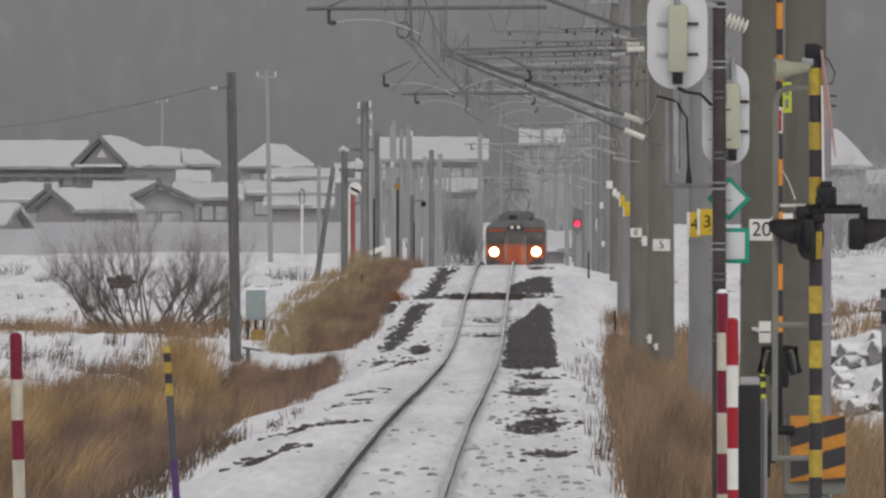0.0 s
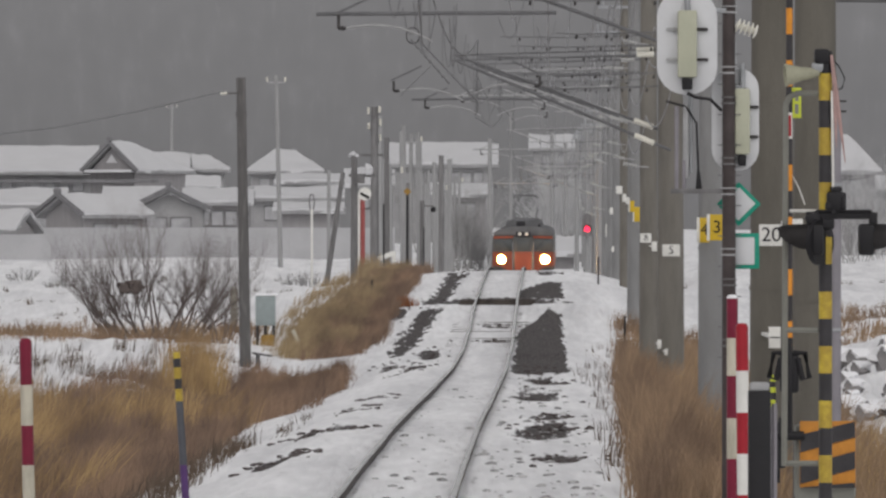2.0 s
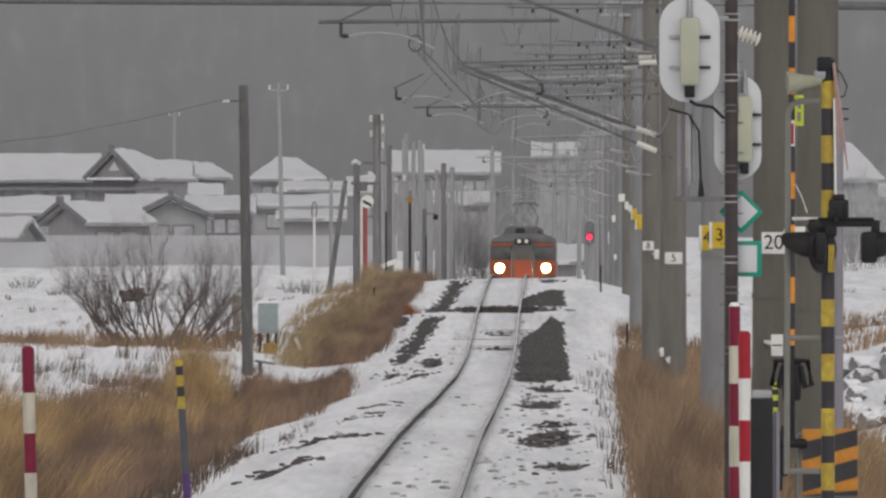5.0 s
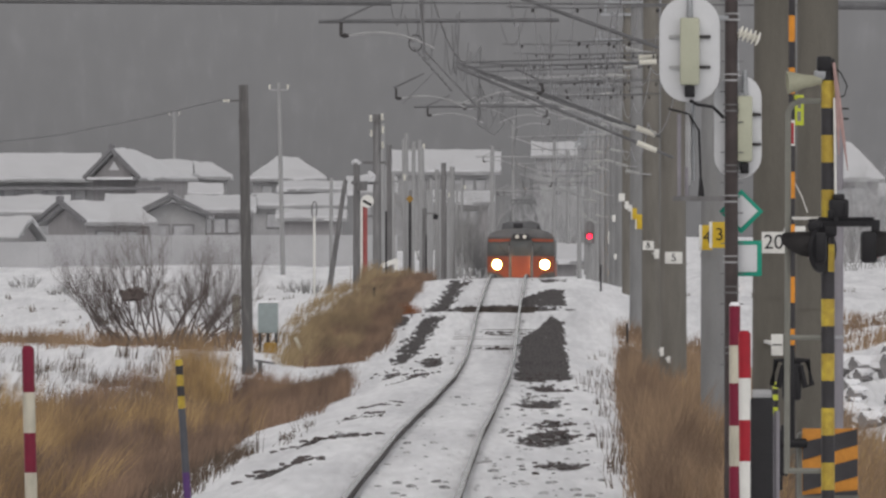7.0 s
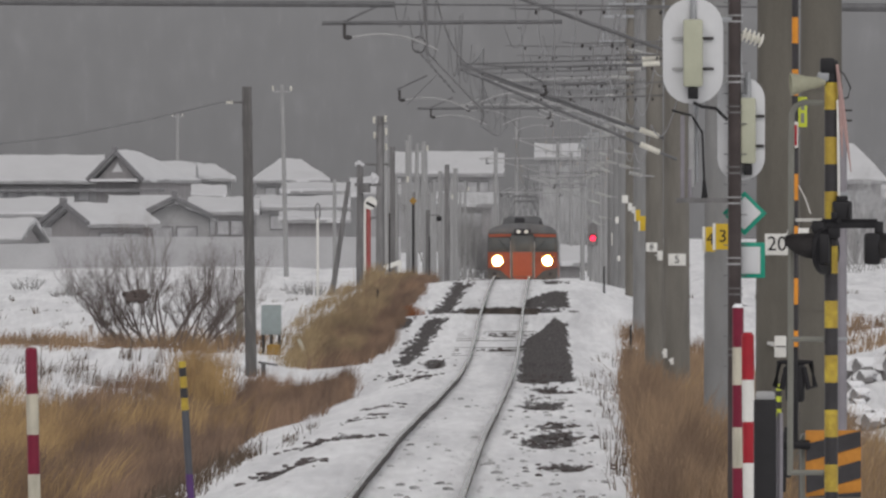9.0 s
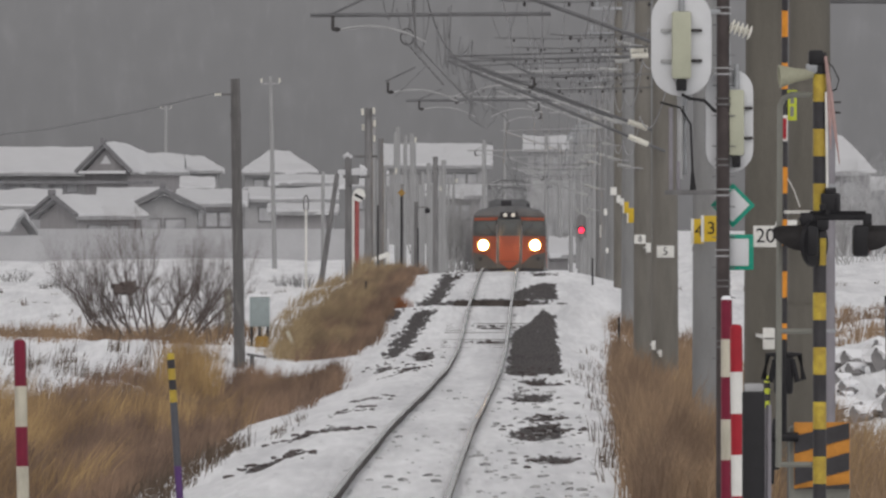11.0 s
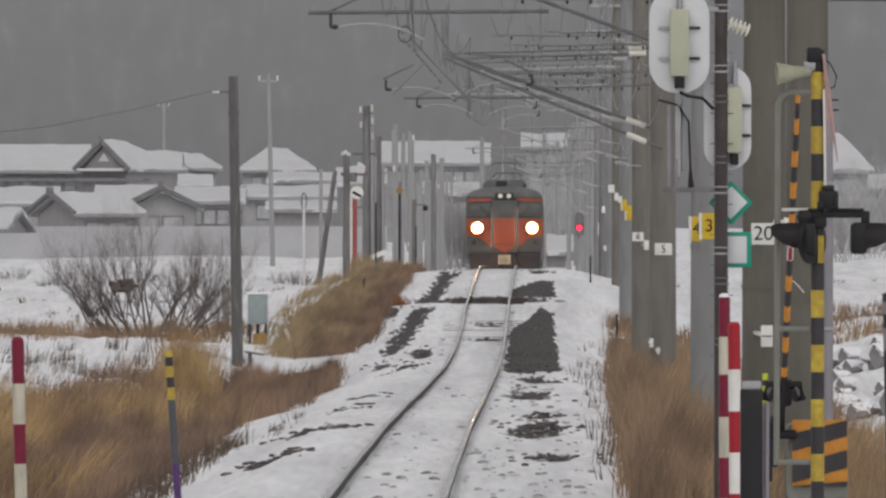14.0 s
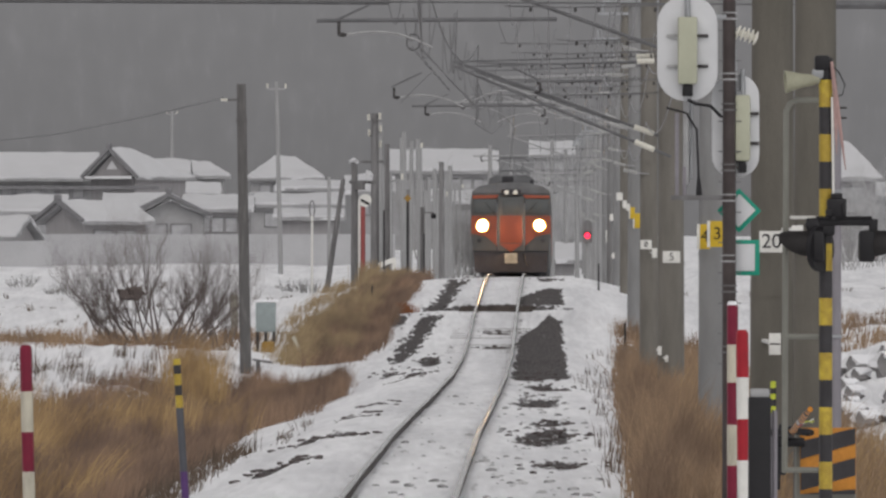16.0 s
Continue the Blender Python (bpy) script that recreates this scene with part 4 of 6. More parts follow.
def crossing_gate():
    x, y = 2.856, 116.279
    pz = 0.974
    z = foot(x, y)
    g = thing("crossing_gate", (x, y, z), "level crossing gate with orange and black striped arm", "crossing gate")
    h = pz - z
    part("machine", Shape().box((0.3, 0.22, h - 0.28), (0.5, 0.34, 0.62), 0.03).box((0.3, 0.22, (h - 0.55) / 2), (0.22, 0.22, h - 0.5), 0.02), GREY_PAINT, g, "grey gate machine on its column")
    w, hb = 0.46, 0.549
    bx = 0.316
    board = part("board", Shape().box((bx, 0.02, h - hb / 2 + 0.06), (w, 0.02, hb), 0.006), BOARD_ORANGE, g, "orange warning board with black diagonals")
    for k in range(-1, 3):
        lo = h + 0.06 - hb + 0.03 + k * 0.26
        zs = [max(h + 0.06 - hb, min(h + 0.055, v)) for v in (lo, lo + 0.145, lo + 0.27, lo + 0.125)]
        if zs[1] - zs[0] < 0.01 and zs[2] - zs[3] < 0.01:
            continue
        part("diagonal", Shape().prism([(bx - w / 2 + 0.004, zs[0]), (bx - w / 2 + 0.004, zs[1] + 0.001), (bx + w / 2 - 0.004, zs[2] + 0.002), (bx + w / 2 - 0.004, zs[3])], 0.0, 0.008), DARK_PAINT, board)
    part("side_frame", Shape().box((-0.06, 0.05, h - 0.12), (0.06, 0.1, 0.42), 0.01).box((-0.1, 0.02, h - 0.2), (0.05, 0.05, 0.5), 0.01), BLACK, g, "black gate side frame")
    part("hub", Shape().rod((-0.09, 0.0, h - 0.06), (0.12, 0.0, h - 0.06), 0.038, None, 16), BLACK, g)
    # the arm: its own space starts at the pivot and rises when the gate is open
    arm = part("arm", Shape().box((0, 0, 0.35), (0.05, 0.06, 0.8), 0.01), BLACK, g, "striped gate arm")
    edges = [0.665 + 0.215 * k for k in range(19)] + [4.63]
    for k, (lo, hi) in enumerate(zip(edges, edges[1:])):
        mat = (ORANGE, DARK_PAINT)[k % 2]
        if k == 8:
            mat = WHITE
        part("stripe", Shape().rod((0, 0, lo), (0, 0, hi), 0.027 if hi < 4.3 else 0.02, None, 10), mat, arm)
    part("tip", Shape().rod((0, 0, 4.63), (0, 0, 4.66), 0.022, None, 10), ORANGE, arm)
    part("reflector", Shape().box((0, -0.03, 2.49), (0.03, 0.006, 0.17)), BRIGHT_RED, arm, "red and white reflector strip")
    part("tag", Shape().box((0.062, -0.012, 2.68), (0.072, 0.006, 0.25), 0.002).box((0.03, -0.012, 2.79), (0.03, 0.006, 0.03)), LIME, arm, "lime warning tag")
    part("tag_print", Shape().box((0.062, -0.017, 2.73), (0.03, 0.002, 0.07)).box((0.06, -0.017, 2.63), (0.03, 0.002, 0.08)), GREY_PAINT, arm)
    part("cord", Shape().tube([(0.025, 0, 2.08), (0.08, 0.02, 1.98), (0.13, 0.05, 1.84)], 0.005, 5), WHITE, arm, "thin white cord")
    for sx in (-1, 1):
        part("yoke", Shape().tube([(sx * 0.03, 0, 0.62), (sx * 0.13, 0, 0.62), (sx * 0.165, 0, 0.42), (sx * 0.11, 0, 0.4), (sx * 0.07, 0, 0.58)], 0.027, 6), BLACK, arm)
    part("yoke_plate", Shape().box((0, 0.02, 0.46), (0.16, 0.06, 0.34), 0.03), BLACK, arm)
    arm.matrix_basis = pose(0, 0, h)
    return arm, h


ARM, ARM_H = crossing_gate()


def marker_post(top, r, lean, edges, colours, label, cap=None):
    """A striped snow marker from its top, its radius and the stripe edges down from there; lean shifts the foot."""
    X, Y, zt = top
    z = foot(X + lean, Y)
    p = thing("marker_post", (X + lean, Y, z), label, "marker post", "striped marker posts")
    a, b = Vector((-lean, 0, zt - z)), Vector((0, 0, 0))
    full = (b - a).length
    e = list(edges)
    while full - e[-1] > 0.45 and len(colours) == 2:
        e.append(e[-1] + e[-1] - e[-2])
    stripes(p, a, b, r, e + [full], colours, 0)
    if cap:
        part("cap", Shape().rod(a, a + Vector((0, 0, 0.035)), r + 0.004, r - 0.02, 12), cap, p)
    return p


marker_post((2.672, 130.208, 1.974), 0.052, 0.0, [0.0, 0.365, 0.714, 1.104, 1.479], (RED, CREAM), "crimson and white striped snow marker post beside the crossing", SNOW)
marker_post((2.624, 123.762, 1.754), 0.055, 0.02, [0.0, 0.381, 0.748, 1.109], (BRIGHT_RED, WHITE), "bright red and white striped marker post", BRIGHT_RED)
marker_post((-4.146, 140.449, 1.49), 0.061, 0.05, [0.0, 0.427, 0.831, 1.225], (RED, CREAM), "crimson and white striped snow marker post in dry grass", RED)
marker_post((-2.646, 140.449, 1.389), 0.037, 0.11, [0.0, 0.062, 0.152, 0.264, 0.365, 0.489, 1.124], (YELLOW, DARK_PAINT, YELLOW, DARK_PAINT, YELLOW, BLUE_GREY, PURPLE), "slim yellow and black marker post with a blue-grey stem")
marker_post((4.232, 131.579, 2.004), 0.062, 0.06, [0.0, 0.079, 0.195, 0.326, 0.537, 0.747, 1.811], (DARK_PAINT, VIOLET, DARK_PAINT, VIOLET, DARK_PAINT, DARK_PAINT), "black and grey banded post beyond the crossing")
marker_post((2.925, 125.0, 1.325), 0.025, 0.0, [0.0, 0.06, 0.11, 0.16, 0.22, 0.28], (LIME, DARK_PAINT, LIME, DARK_PAINT, LIME, VIOLET), "thin lime and black banded marker post")


def cable_box():
    x, y = 2.418, 107.759
    z = foot(x, y)
    b = thing("cable_trunk", (x, y, z), "dark grey upright cable trunk at the crossing", "cable box")
    h = 1.384 - z
    part("trunk", Shape().box((0, 0, h / 2), (0.172, 0.15, h), 0.012), BLACK, b)
    part("cap", Shape().box((0, 0, h + 0.03), (0.15, 0.13, 0.07), 0.02), PALE_STEEL, b, "frosted cap")
    part("edge_strip", Shape().rod((0.115, 0.0, 0), (0.115, 0.0, h - 0.1), 0.022, None, 10), VIOLET, b)


cable_box()


def conduit(top, r, mat, label):
    X, Y, zt = top
    z = foot(X, Y)
    c = thing("conduit_pipe", (X, Y, z), label, "pipe")
    h = zt - z
    part("pipe", Shape().rod((0, 0, 0), (0, 0, h), r, None, 14), mat, c)
    for f in (0.2, 0.55, 0.85):
        part("clip", Shape().box((0, 0, h * f), (r * 2.3, r * 2.3, 0.03), 0.004), STEEL, c)


conduit((3.367, 120.773, 3.615), 0.042, VIOLET, "grey-violet conduit pipe beside the mast")


def plate(mast_no, at, w, h, mat, label, text="", ruled=False):
    """A flat plate of w by h metres strapped to a mast."""
    m = MASTS[mast_no]
    at = Vector(at) - m.location
    back = max(-at.y - 0.15, 0.03)
    p = part("number_plate" if text else "marker_plate", Shape().box(at, (w, 0.012, h), 0.003).box(at + Vector((0, back / 2, 0)), (min(w, 0.05), back, min(h, 0.03))), mat, m, label)
    if text:
        writing(text, h * (0.68 if mat is SIGN_YELLOW else 0.95), p, at + Vector((0, -0.009, 0)), BLACK)
    if mat is SIGN_YELLOW:
        part("edge", Shape().box(at + Vector((-w / 2 - 0.02, 0.01, 0)), (0.04, 0.014, h * 1.02), 0.003), WHITE, p, "white plate edge")
    if ruled:
        part("line", Shape().box(at + Vector((0, -0.008, 0)), (w * 0.85, 0.006, 0.012)), DARK_STEEL, p)
    return p


plate(1, (3.307, 142.045, 2.551), 0.244, 0.216, WHITE, "white kilometre plate with black figures", "20")
plate(1, (3.341, 142.045, 1.523), 0.119, 0.216, WHITE, "white plate with a dark line", ruled=True)
plate(0, (3.019, 120.192, 2.668), 0.096, 0.067, WHITE, "small white plate")
plate(2, (3.437, 185.185, 2.595), 0.126, 0.326, SIGN_YELLOW, "yellow plate with a black figure and a white edge", "4")
plate(2, (3.587, 184.502, 2.63), 0.185, 0.339, SIGN_YELLOW, "yellow plate with a black figure and a white edge", "3")
plate(3, (4.01, 247.525, 2.229), 0.307, 0.208, WHITE, "white plate with a black figure", "5")
plate(4, (4.472, 310.559, 2.401), 0.248, 0.199, WHITE, "white plate with a black figure", "8")
for no, place in ((4, ((4.658, 310.559, 2.215), 0.112, 0.211)), (5, ((4.824, 367.647, 3.331), 0.103, 0.176)), (6, ((5.59, 434.028, 3.545), 0.122, 0.243)), (6, ((5.434, 434.028, 3.788), 0.191, 0.243)),
                  (7, ((5.863, 490.196, 3.213), 0.118, 0.235)), (9, ((7.029, 603.865, 2.528), 0.097, 0.531)), (7, ((5.922, 490.196, 1.88), 0.078, 0.196)), (3, ((3.879, 252.525, 0.544), 0.071, 0.162)), (3, ((4.0, 252.525, 0.403), 0.061, 0.121)), (6, ((5.66, 434.028, 0.542), 0.087, 0.208))):
    plate(no, *place, WHITE, "white marker plate")
plate(5, (5.074, 367.647, 2.978), 0.162, 0.382, SIGN_YELLOW, "yellow marker plate")
plate(5, (4.941, 367.647, 3.184), 0.118, 0.294, SIGN_YELLOW, "yellow marker plate")


def warning_mast():
    """Brown mast with a ladder, two white targets and green signs."""
    x, y = 2.741, 135.135
    z = foot(x, y)
    m = thing("signal_mast", (x, y, z), "brown steel signal mast with two white oval targets", "signal mast")
    part("pole", Shape().rod((0, 0, 0), (0, 0, 6.6), 0.068, 0.06, 16), BROWN_STEEL, m)
    for k in range(17):
        h = 1.75 + 0.29 * k
        part("step_peg", Shape().tube([(-0.105, -0.03, h), (0.115, -0.03, h)], 0.006, 6), DARK_ZINC, m)
        if k % 3 != 1:
            part("strap", Shape().rod((0, 0, h + 0.1), (0, 0, h + 0.118), 0.076, None, 16).rod((0, 0, h + 0.16), (0, 0, h + 0.174), 0.076, None, 16), PALE_STEEL if k % 2 else GREY_POLE, m, "thin steel strap")

    def target(cx, cy, w, h, dy, shift=0.0):
        X, Zc = cx - x, cy - z
        out = []
        r = w * 0.46
        for sx, sz, a0 in ((1, 1, 0), (-1, 1, 90), (-1, -1, 180), (1, -1, 270)):
            for k in range(7):
                a = radians(a0 + 15 * k)
                out.append((X + sx * (w / 2 - r) + r * math.cos(a), Zc + sz * (h / 2 - r) + r * math.sin(a)))
        t = part("target", Shape().prism(out, dy, dy + 0.03, 0.008), PLATE_WHITE, m, "white rounded target board")
        X += shift
        part("lamp_case", Shape().box((X, dy - 0.06, Zc - 0.02), (w * 0.32, 0.12, h * 0.64), 0.02), CASE, t, "cream lamp case")
        part("plug", Shape().box((X, dy - 0.05, Zc - h * 0.4), (w * 0.17, 0.08, h * 0.11), 0.01), BLACK, t)
        part("hanger", Shape().rod((X, dy - 0.03, Zc + h * 0.3), (X, dy - 0.03, Zc + h * 0.55), 0.03, 0.025, 10), STEEL, t)
        for sz in (0.12, -0.17):
            for sx in (-1, 1):
                part("clip", Shape().box((X + sx * w * 0.25, dy - 0.02, Zc + h * sz), (w * 0.19, 0.025, 0.03), 0.005), (PALE_STEEL if sx < 0 else DARK_STEEL), t)
        return X, Zc

    X, Zc = target(2.341, 4.403, 0.578, 1.005, -0.06)
    part("cable", Shape().tube([(X, -0.1, Zc - 0.49), (X + 0.08, -0.1, Zc - 0.53), (X + 0.22, -0.1, Zc - 0.55), (X + 0.33, -0.1, Zc - 0.66)], 0.018, 6), BLACK, m)
    part("support_arm", Shape().box((X / 2, -0.03, Zc + 0.3), (abs(X), 0.05, 0.05), 0.006), STEEL, m)
    X, Zc = target(2.805, 3.663, 0.454, 0.984, 0.1, 0.065)
    part("support_arm", Shape().box((X / 2, 0.08, Zc + 0.3), (0.1, 0.1, 0.05), 0.006), STEEL, m)
    part("strain_insulator", Shape().ribbed((2.805 - x, 0.0, 4.571 - z), (3.011 - x, 0.0, 4.495 - z), 0.075, 5), PORCELAIN, m, "cream ribbed strain insulator")
    part("hook", Shape().tube([(0.03, 0, 4.679 - z), (0.06, 0, 4.193 - z)], 0.02, 6), STEEL, m)
    # green signs behind the mast
    for cx, cz, side, turn in ((2.838, 2.852, 0.303, 45), (2.865, 2.403, 0.341, 0)):
        Xs, Zs = cx - x, cz - z
        sg = part("sign", Shape().box((Xs, 0.1, Zs), (side, 0.012, side), 0.01, (0, turn, 0)), GREEN, m, "green bordered white sign")
        part("sign_face", Shape().box((Xs, 0.09, Zs), (side * 0.72, 0.012, side * 0.76), 0.004, (0, turn, 0)), PLATE_WHITE, sg)
    bar = Shape().box((-0.249, 0.0, 2.976 - z), (0.622, 0.04, 0.045), 0.004)
    part("cross_bar", bar, GREY_POLE, m)
    for rx, rz in ((2.243, 3.787), (2.314, 3.274)):
        part("riser_pipe", Shape().tube([(rx - x, 0.03, 2.976 - z), (rx - x, 0.03, rz - z)], 0.02, 6), VIOLET, m)
    part("riser_pipe", Shape().tube([(2.33 - x, 0.05, 3.1 - z), (2.33 - x, 0.05, 3.8 - z)], 0.03, 8), PALE_STEEL, m, "pale frosted riser pipe")
    part("riser_pipe", Shape().tube([(2.375 - x, 0.08, 3.15 - z), (2.375 - x, 0.08, 3.95 - z)], 0.022, 8), STEEL, m)
    part("cable_boot", Shape().rod((2.454 - x, 0.03, 2.98 - z), (2.449 - x, 0.03, 3.17 - z), 0.035, 0.014, 10), BLACK, m)
    part("cable", Shape().tube([(2.454 - x, 0.03, 3.03 - z), (2.432 - x, 0.03, 3.625 - z), (2.33 - x, 0.03, 3.787 - z), (2.141 - x, 0.03, 3.836 - z)], 0.012, 6), BLACK, m)


warning_mast()


# ---------------------------------------------------------------- beside the line
def utility_pole(top, r, mat, label, lean=0.0, arm=False, group="utility poles"):
    """A pole by its top and radius; lean shifts the top from above the foot."""
    X, Y, zt = top
    z = foot(X, Y) - 0.3
    h = zt - z
    p = thing("utility_pole", (X, Y, z), label, "pole", group)
    part("pole", Shape().rod((0, 0, 0), (lean, 0, h), r * 1.1, r * 0.85, 12), mat, p)
    if arm:
        part("crossarm", Shape().box((lean, -0.1, h - 0.4), (1.0, 0.08, 0.09), 0.01), mat, p)
        for k in (-0.5, 0.5):
            part("insulator", Shape().ribbed((lean + k, -0.1, h - 0.36), (lean + k, -0.1, h - 0.1), 0.07, 3), PORCELAIN, p)
    return p, h


near_pole, hp = utility_pole((-4.552, 327.0, 6.104), 0.124, DARK_POLE, "old dark utility pole beside the field")
near_pole.matrix_basis = near_pole.matrix_basis @ pose(0, 0, 0, 0, -0.9, 0)
for k, dz in enumerate((0.9, 3.2, 5.4)):
    part("band", Shape().rod((0, 0, hp - dz), (0, 0, hp - dz + 0.1), 0.131, None, 12), DARK_POLE, near_pole)
part("crossarm", Shape().box((-0.21, -0.1, hp - 0.36), (0.3, 0.04, 0.04), 0.01), DARK_POLE, near_pole)
part("insulator", Shape().ribbed((-0.31, -0.1, hp - 0.36), (-0.48, -0.1, hp - 0.36), 0.042, 3), PORCELAIN, near_pole)
wire("power_line", [(-5.049, 326.9, 5.79), (-8.2, 383.9, 5.8), (-11.593, 423.729, 5.625), (-15.429, 446.429, 5.429)], 0.02, WIRE, "dark power line sagging from the pole", "")
utility_pole((-8.938, 781.25, 11.062), 0.125, HAZED_POLE, "slim pale utility pole in the distance", lean=-0.25, arm=True)
utility_pole((-26.611, 1388.889, 14.847), 0.17, HAZED_POLE, "far utility pole near the houses", arm=True)
utility_pole((-4.543, 543.478, 4.755), 0.1, GREY_POLE, "leaning old grey wooden pole", lean=0.72)
snowy_pole, hs = utility_pole((-3.319, 531.915, 5.348), 0.138, GREY_POLE, "grey pole with a snowy top and a short arm")
part("snow_cap", Shape().ball((-0.02, 0, hs + 0.03), (0.15, 0.14, 0.1), 3, 0.8), HAZED_SNOW, snowy_pole, "clump of snow on the pole top")
part("snow_cap", Shape().ball((0.55, -0.1, hs - 0.55), (0.13, 0.12, 0.2), 3, 0.8), HAZED_SNOW, snowy_pole, "clump of snow on the short arm")
part("arm", Shape().box((0.3, -0.05, hs - 0.75), (1.0, 0.1, 0.12), 0.02), GREY_POLE, snowy_pole)
part("transformer", Shape().rod((0.2, -0.2, hs - 1.05), (0.2, -0.2, hs - 0.7), 0.2, None, 14), GREY_POLE, snowy_pole)
tall_pole, ht = utility_pole((-2.667, 555.556, 7.381), 0.165, GREY_POLE, "tall dark grey pole with white insulators near its top")
for dx, dz in ((-0.24, 0.15), (0.2, 0.1), (-0.22, 0.75), (0.23, 0.6), (0.22, 1.2)):
    part("insulator", Shape().ribbed((dx, -0.2, ht - dz - 0.14), (dx, -0.2, ht - dz + 0.12), 0.065, 3), PORCELAIN, tall_pole, "white pin insulator")
    part("pin", Shape().tube([(0, -0.1, ht - dz - 0.16), (dx, -0.2, ht - dz - 0.14)], 0.02, 6), GREY_POLE, tall_pole)
part("crossarm", Shape().box((-0.1, -0.2, ht - 1.9), (0.9, 0.09, 0.09), 0.01), GREY_POLE, tall_pole)
utility_pole((-2.2, 560.0, 6.2), 0.11, GREY_POLE, "dark grey pole beside the tall one")
for at, rr, mm in (((-0.364, 647.2, 5.641), 0.11, HAZED_POLE), ((-0.052, 649.6, 5.953), 0.13, MID_POLE), ((0.338, 652.6, 5.797), 0.13, HAZED_POLE), ((-0.988, 642.4, 5.173), 0.1, HAZED_POLE), ((-1.56, 638.0, 4.653), 0.09, MID_POLE)):
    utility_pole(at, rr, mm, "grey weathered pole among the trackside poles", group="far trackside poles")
utility_pole((-6.7, 833.333, 6.025), 0.117, HAZED_POLE, "far slim pale grey pole")
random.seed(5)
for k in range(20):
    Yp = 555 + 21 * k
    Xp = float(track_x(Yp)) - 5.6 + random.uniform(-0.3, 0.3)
    utility_pole((Xp, Yp, random.uniform(5.0, 7.6)), random.uniform(0.07, 0.14), random.choice((HAZED_POLE, HAZED_POLE, MID_POLE)), "far pale trackside pole", lean=random.uniform(-0.12, 0.12), arm=k % 5 == 2, group="far trackside poles")
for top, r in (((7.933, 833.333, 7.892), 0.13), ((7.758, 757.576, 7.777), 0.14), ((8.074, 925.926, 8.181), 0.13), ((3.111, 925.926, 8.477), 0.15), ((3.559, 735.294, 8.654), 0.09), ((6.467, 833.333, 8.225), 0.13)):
    utility_pole(top, r, HAZED_POLE, "far pale pole beside the line", group="far trackside poles")


def round_sign():
    x, y = -2.938, 520.833
    z = foot(x, y)
    h = 3.875 - z
    s = thing("round_sign", (x, y, z), "round white and black sign on a red and white post", "sign")
    part("post", Shape().rod((0, 0, 0), (0, 0, h - 0.2), 0.09, None, 10), RED_POST, s)
    part("stem", Shape().rod((-0.13, 0, 0), (-0.13, 0, h), 0.05, None, 8), WHITE, s)
    part("disc", Shape().rod((0.08, -0.1, h), (0.08, -0.06, h), 0.24, None, 24), WHITE, s)
    part("bar", Shape().box((0.08, -0.11, h - 0.06), (0.36, 0.02, 0.1), 0.01, (0, 28, 0)), BLACK, s)


round_sign()


def diamond_sign():
    x, y = -1.24, 500.0
    z = foot(x, y)
    h = 3.905 - z
    s = thing("diamond_sign", (x, y, z), "orange diamond sign on a black post", "sign")
    part("post", Shape().rod((0, 0, 0), (0, 0, h), 0.04, None, 8), BLACK, s)
    part("panel", Shape().box((0, -0.05, h), (0.2, 0.03, 0.2), 0.01, (0, 45, 0)), OCHRE, s)


diamond_sign()


def hoop_post():
    x, y = -5.25, 568.182
    z = foot(x, y)
    h = 3.648 - z
    s = thing("hoop_post", (x, y, z), "thin white post with a grey oval hoop", "post")
    part("post", Shape().rod((0, 0, 0), (0, 0, h - 0.25), 0.05, None, 8), WHITE, s)
    part("hoop", Shape().tube([(0.1 * math.cos(a * math.tau / 14), 0, h + 0.33 * math.sin(a * math.tau / 14)) for a in range(15)], 0.03, 6), GREY_POLE, s)


hoop_post()


def dwarf_signal():
    x, y = -0.766, 531.915
    z = foot(x, y)
    s = thing("dwarf_signal", (x, y, z), "dark trackside signal post with a small black lamp", "signal")
    h = 3.646 - z
    part("post", Shape().rod((0, 0, 0), (0, 0, h), 0.1, 0.08, 10), GREY_POLE, s)
    part("arm", Shape().box((0.2, 0, h - 0.2), (0.5, 0.05, 0.05)), GREY_POLE, s)
    part("lamp", Shape().box((0.42, -0.05, h - 0.33), (0.2, 0.2, 0.2), 0.06), BLACK, s)
    part("box", Shape().box((-0.55, 0, 0.5), (0.75, 0.4, 0.7), 0.03), BROWN_STEEL, s)


dwarf_signal()


def broken_board():
    x, y = -1.84, 500.0
    z = foot(x, y)
    s = thing("barrier_board", (x, y, z), "white slanting board on a white upright", "barrier")
    part("upright", Shape().box((0.12, 0, 1.805 / 2 - z / 2), (0.14, 0.05, 1.805 - z), 0.01), WHITE, s)
    part("board", Shape().box((-0.15, -0.05, 1.705 - z - 0.08), (0.6, 0.04, 0.17), 0.01, (0, -22, 0)), WHITE, s)


broken_board()


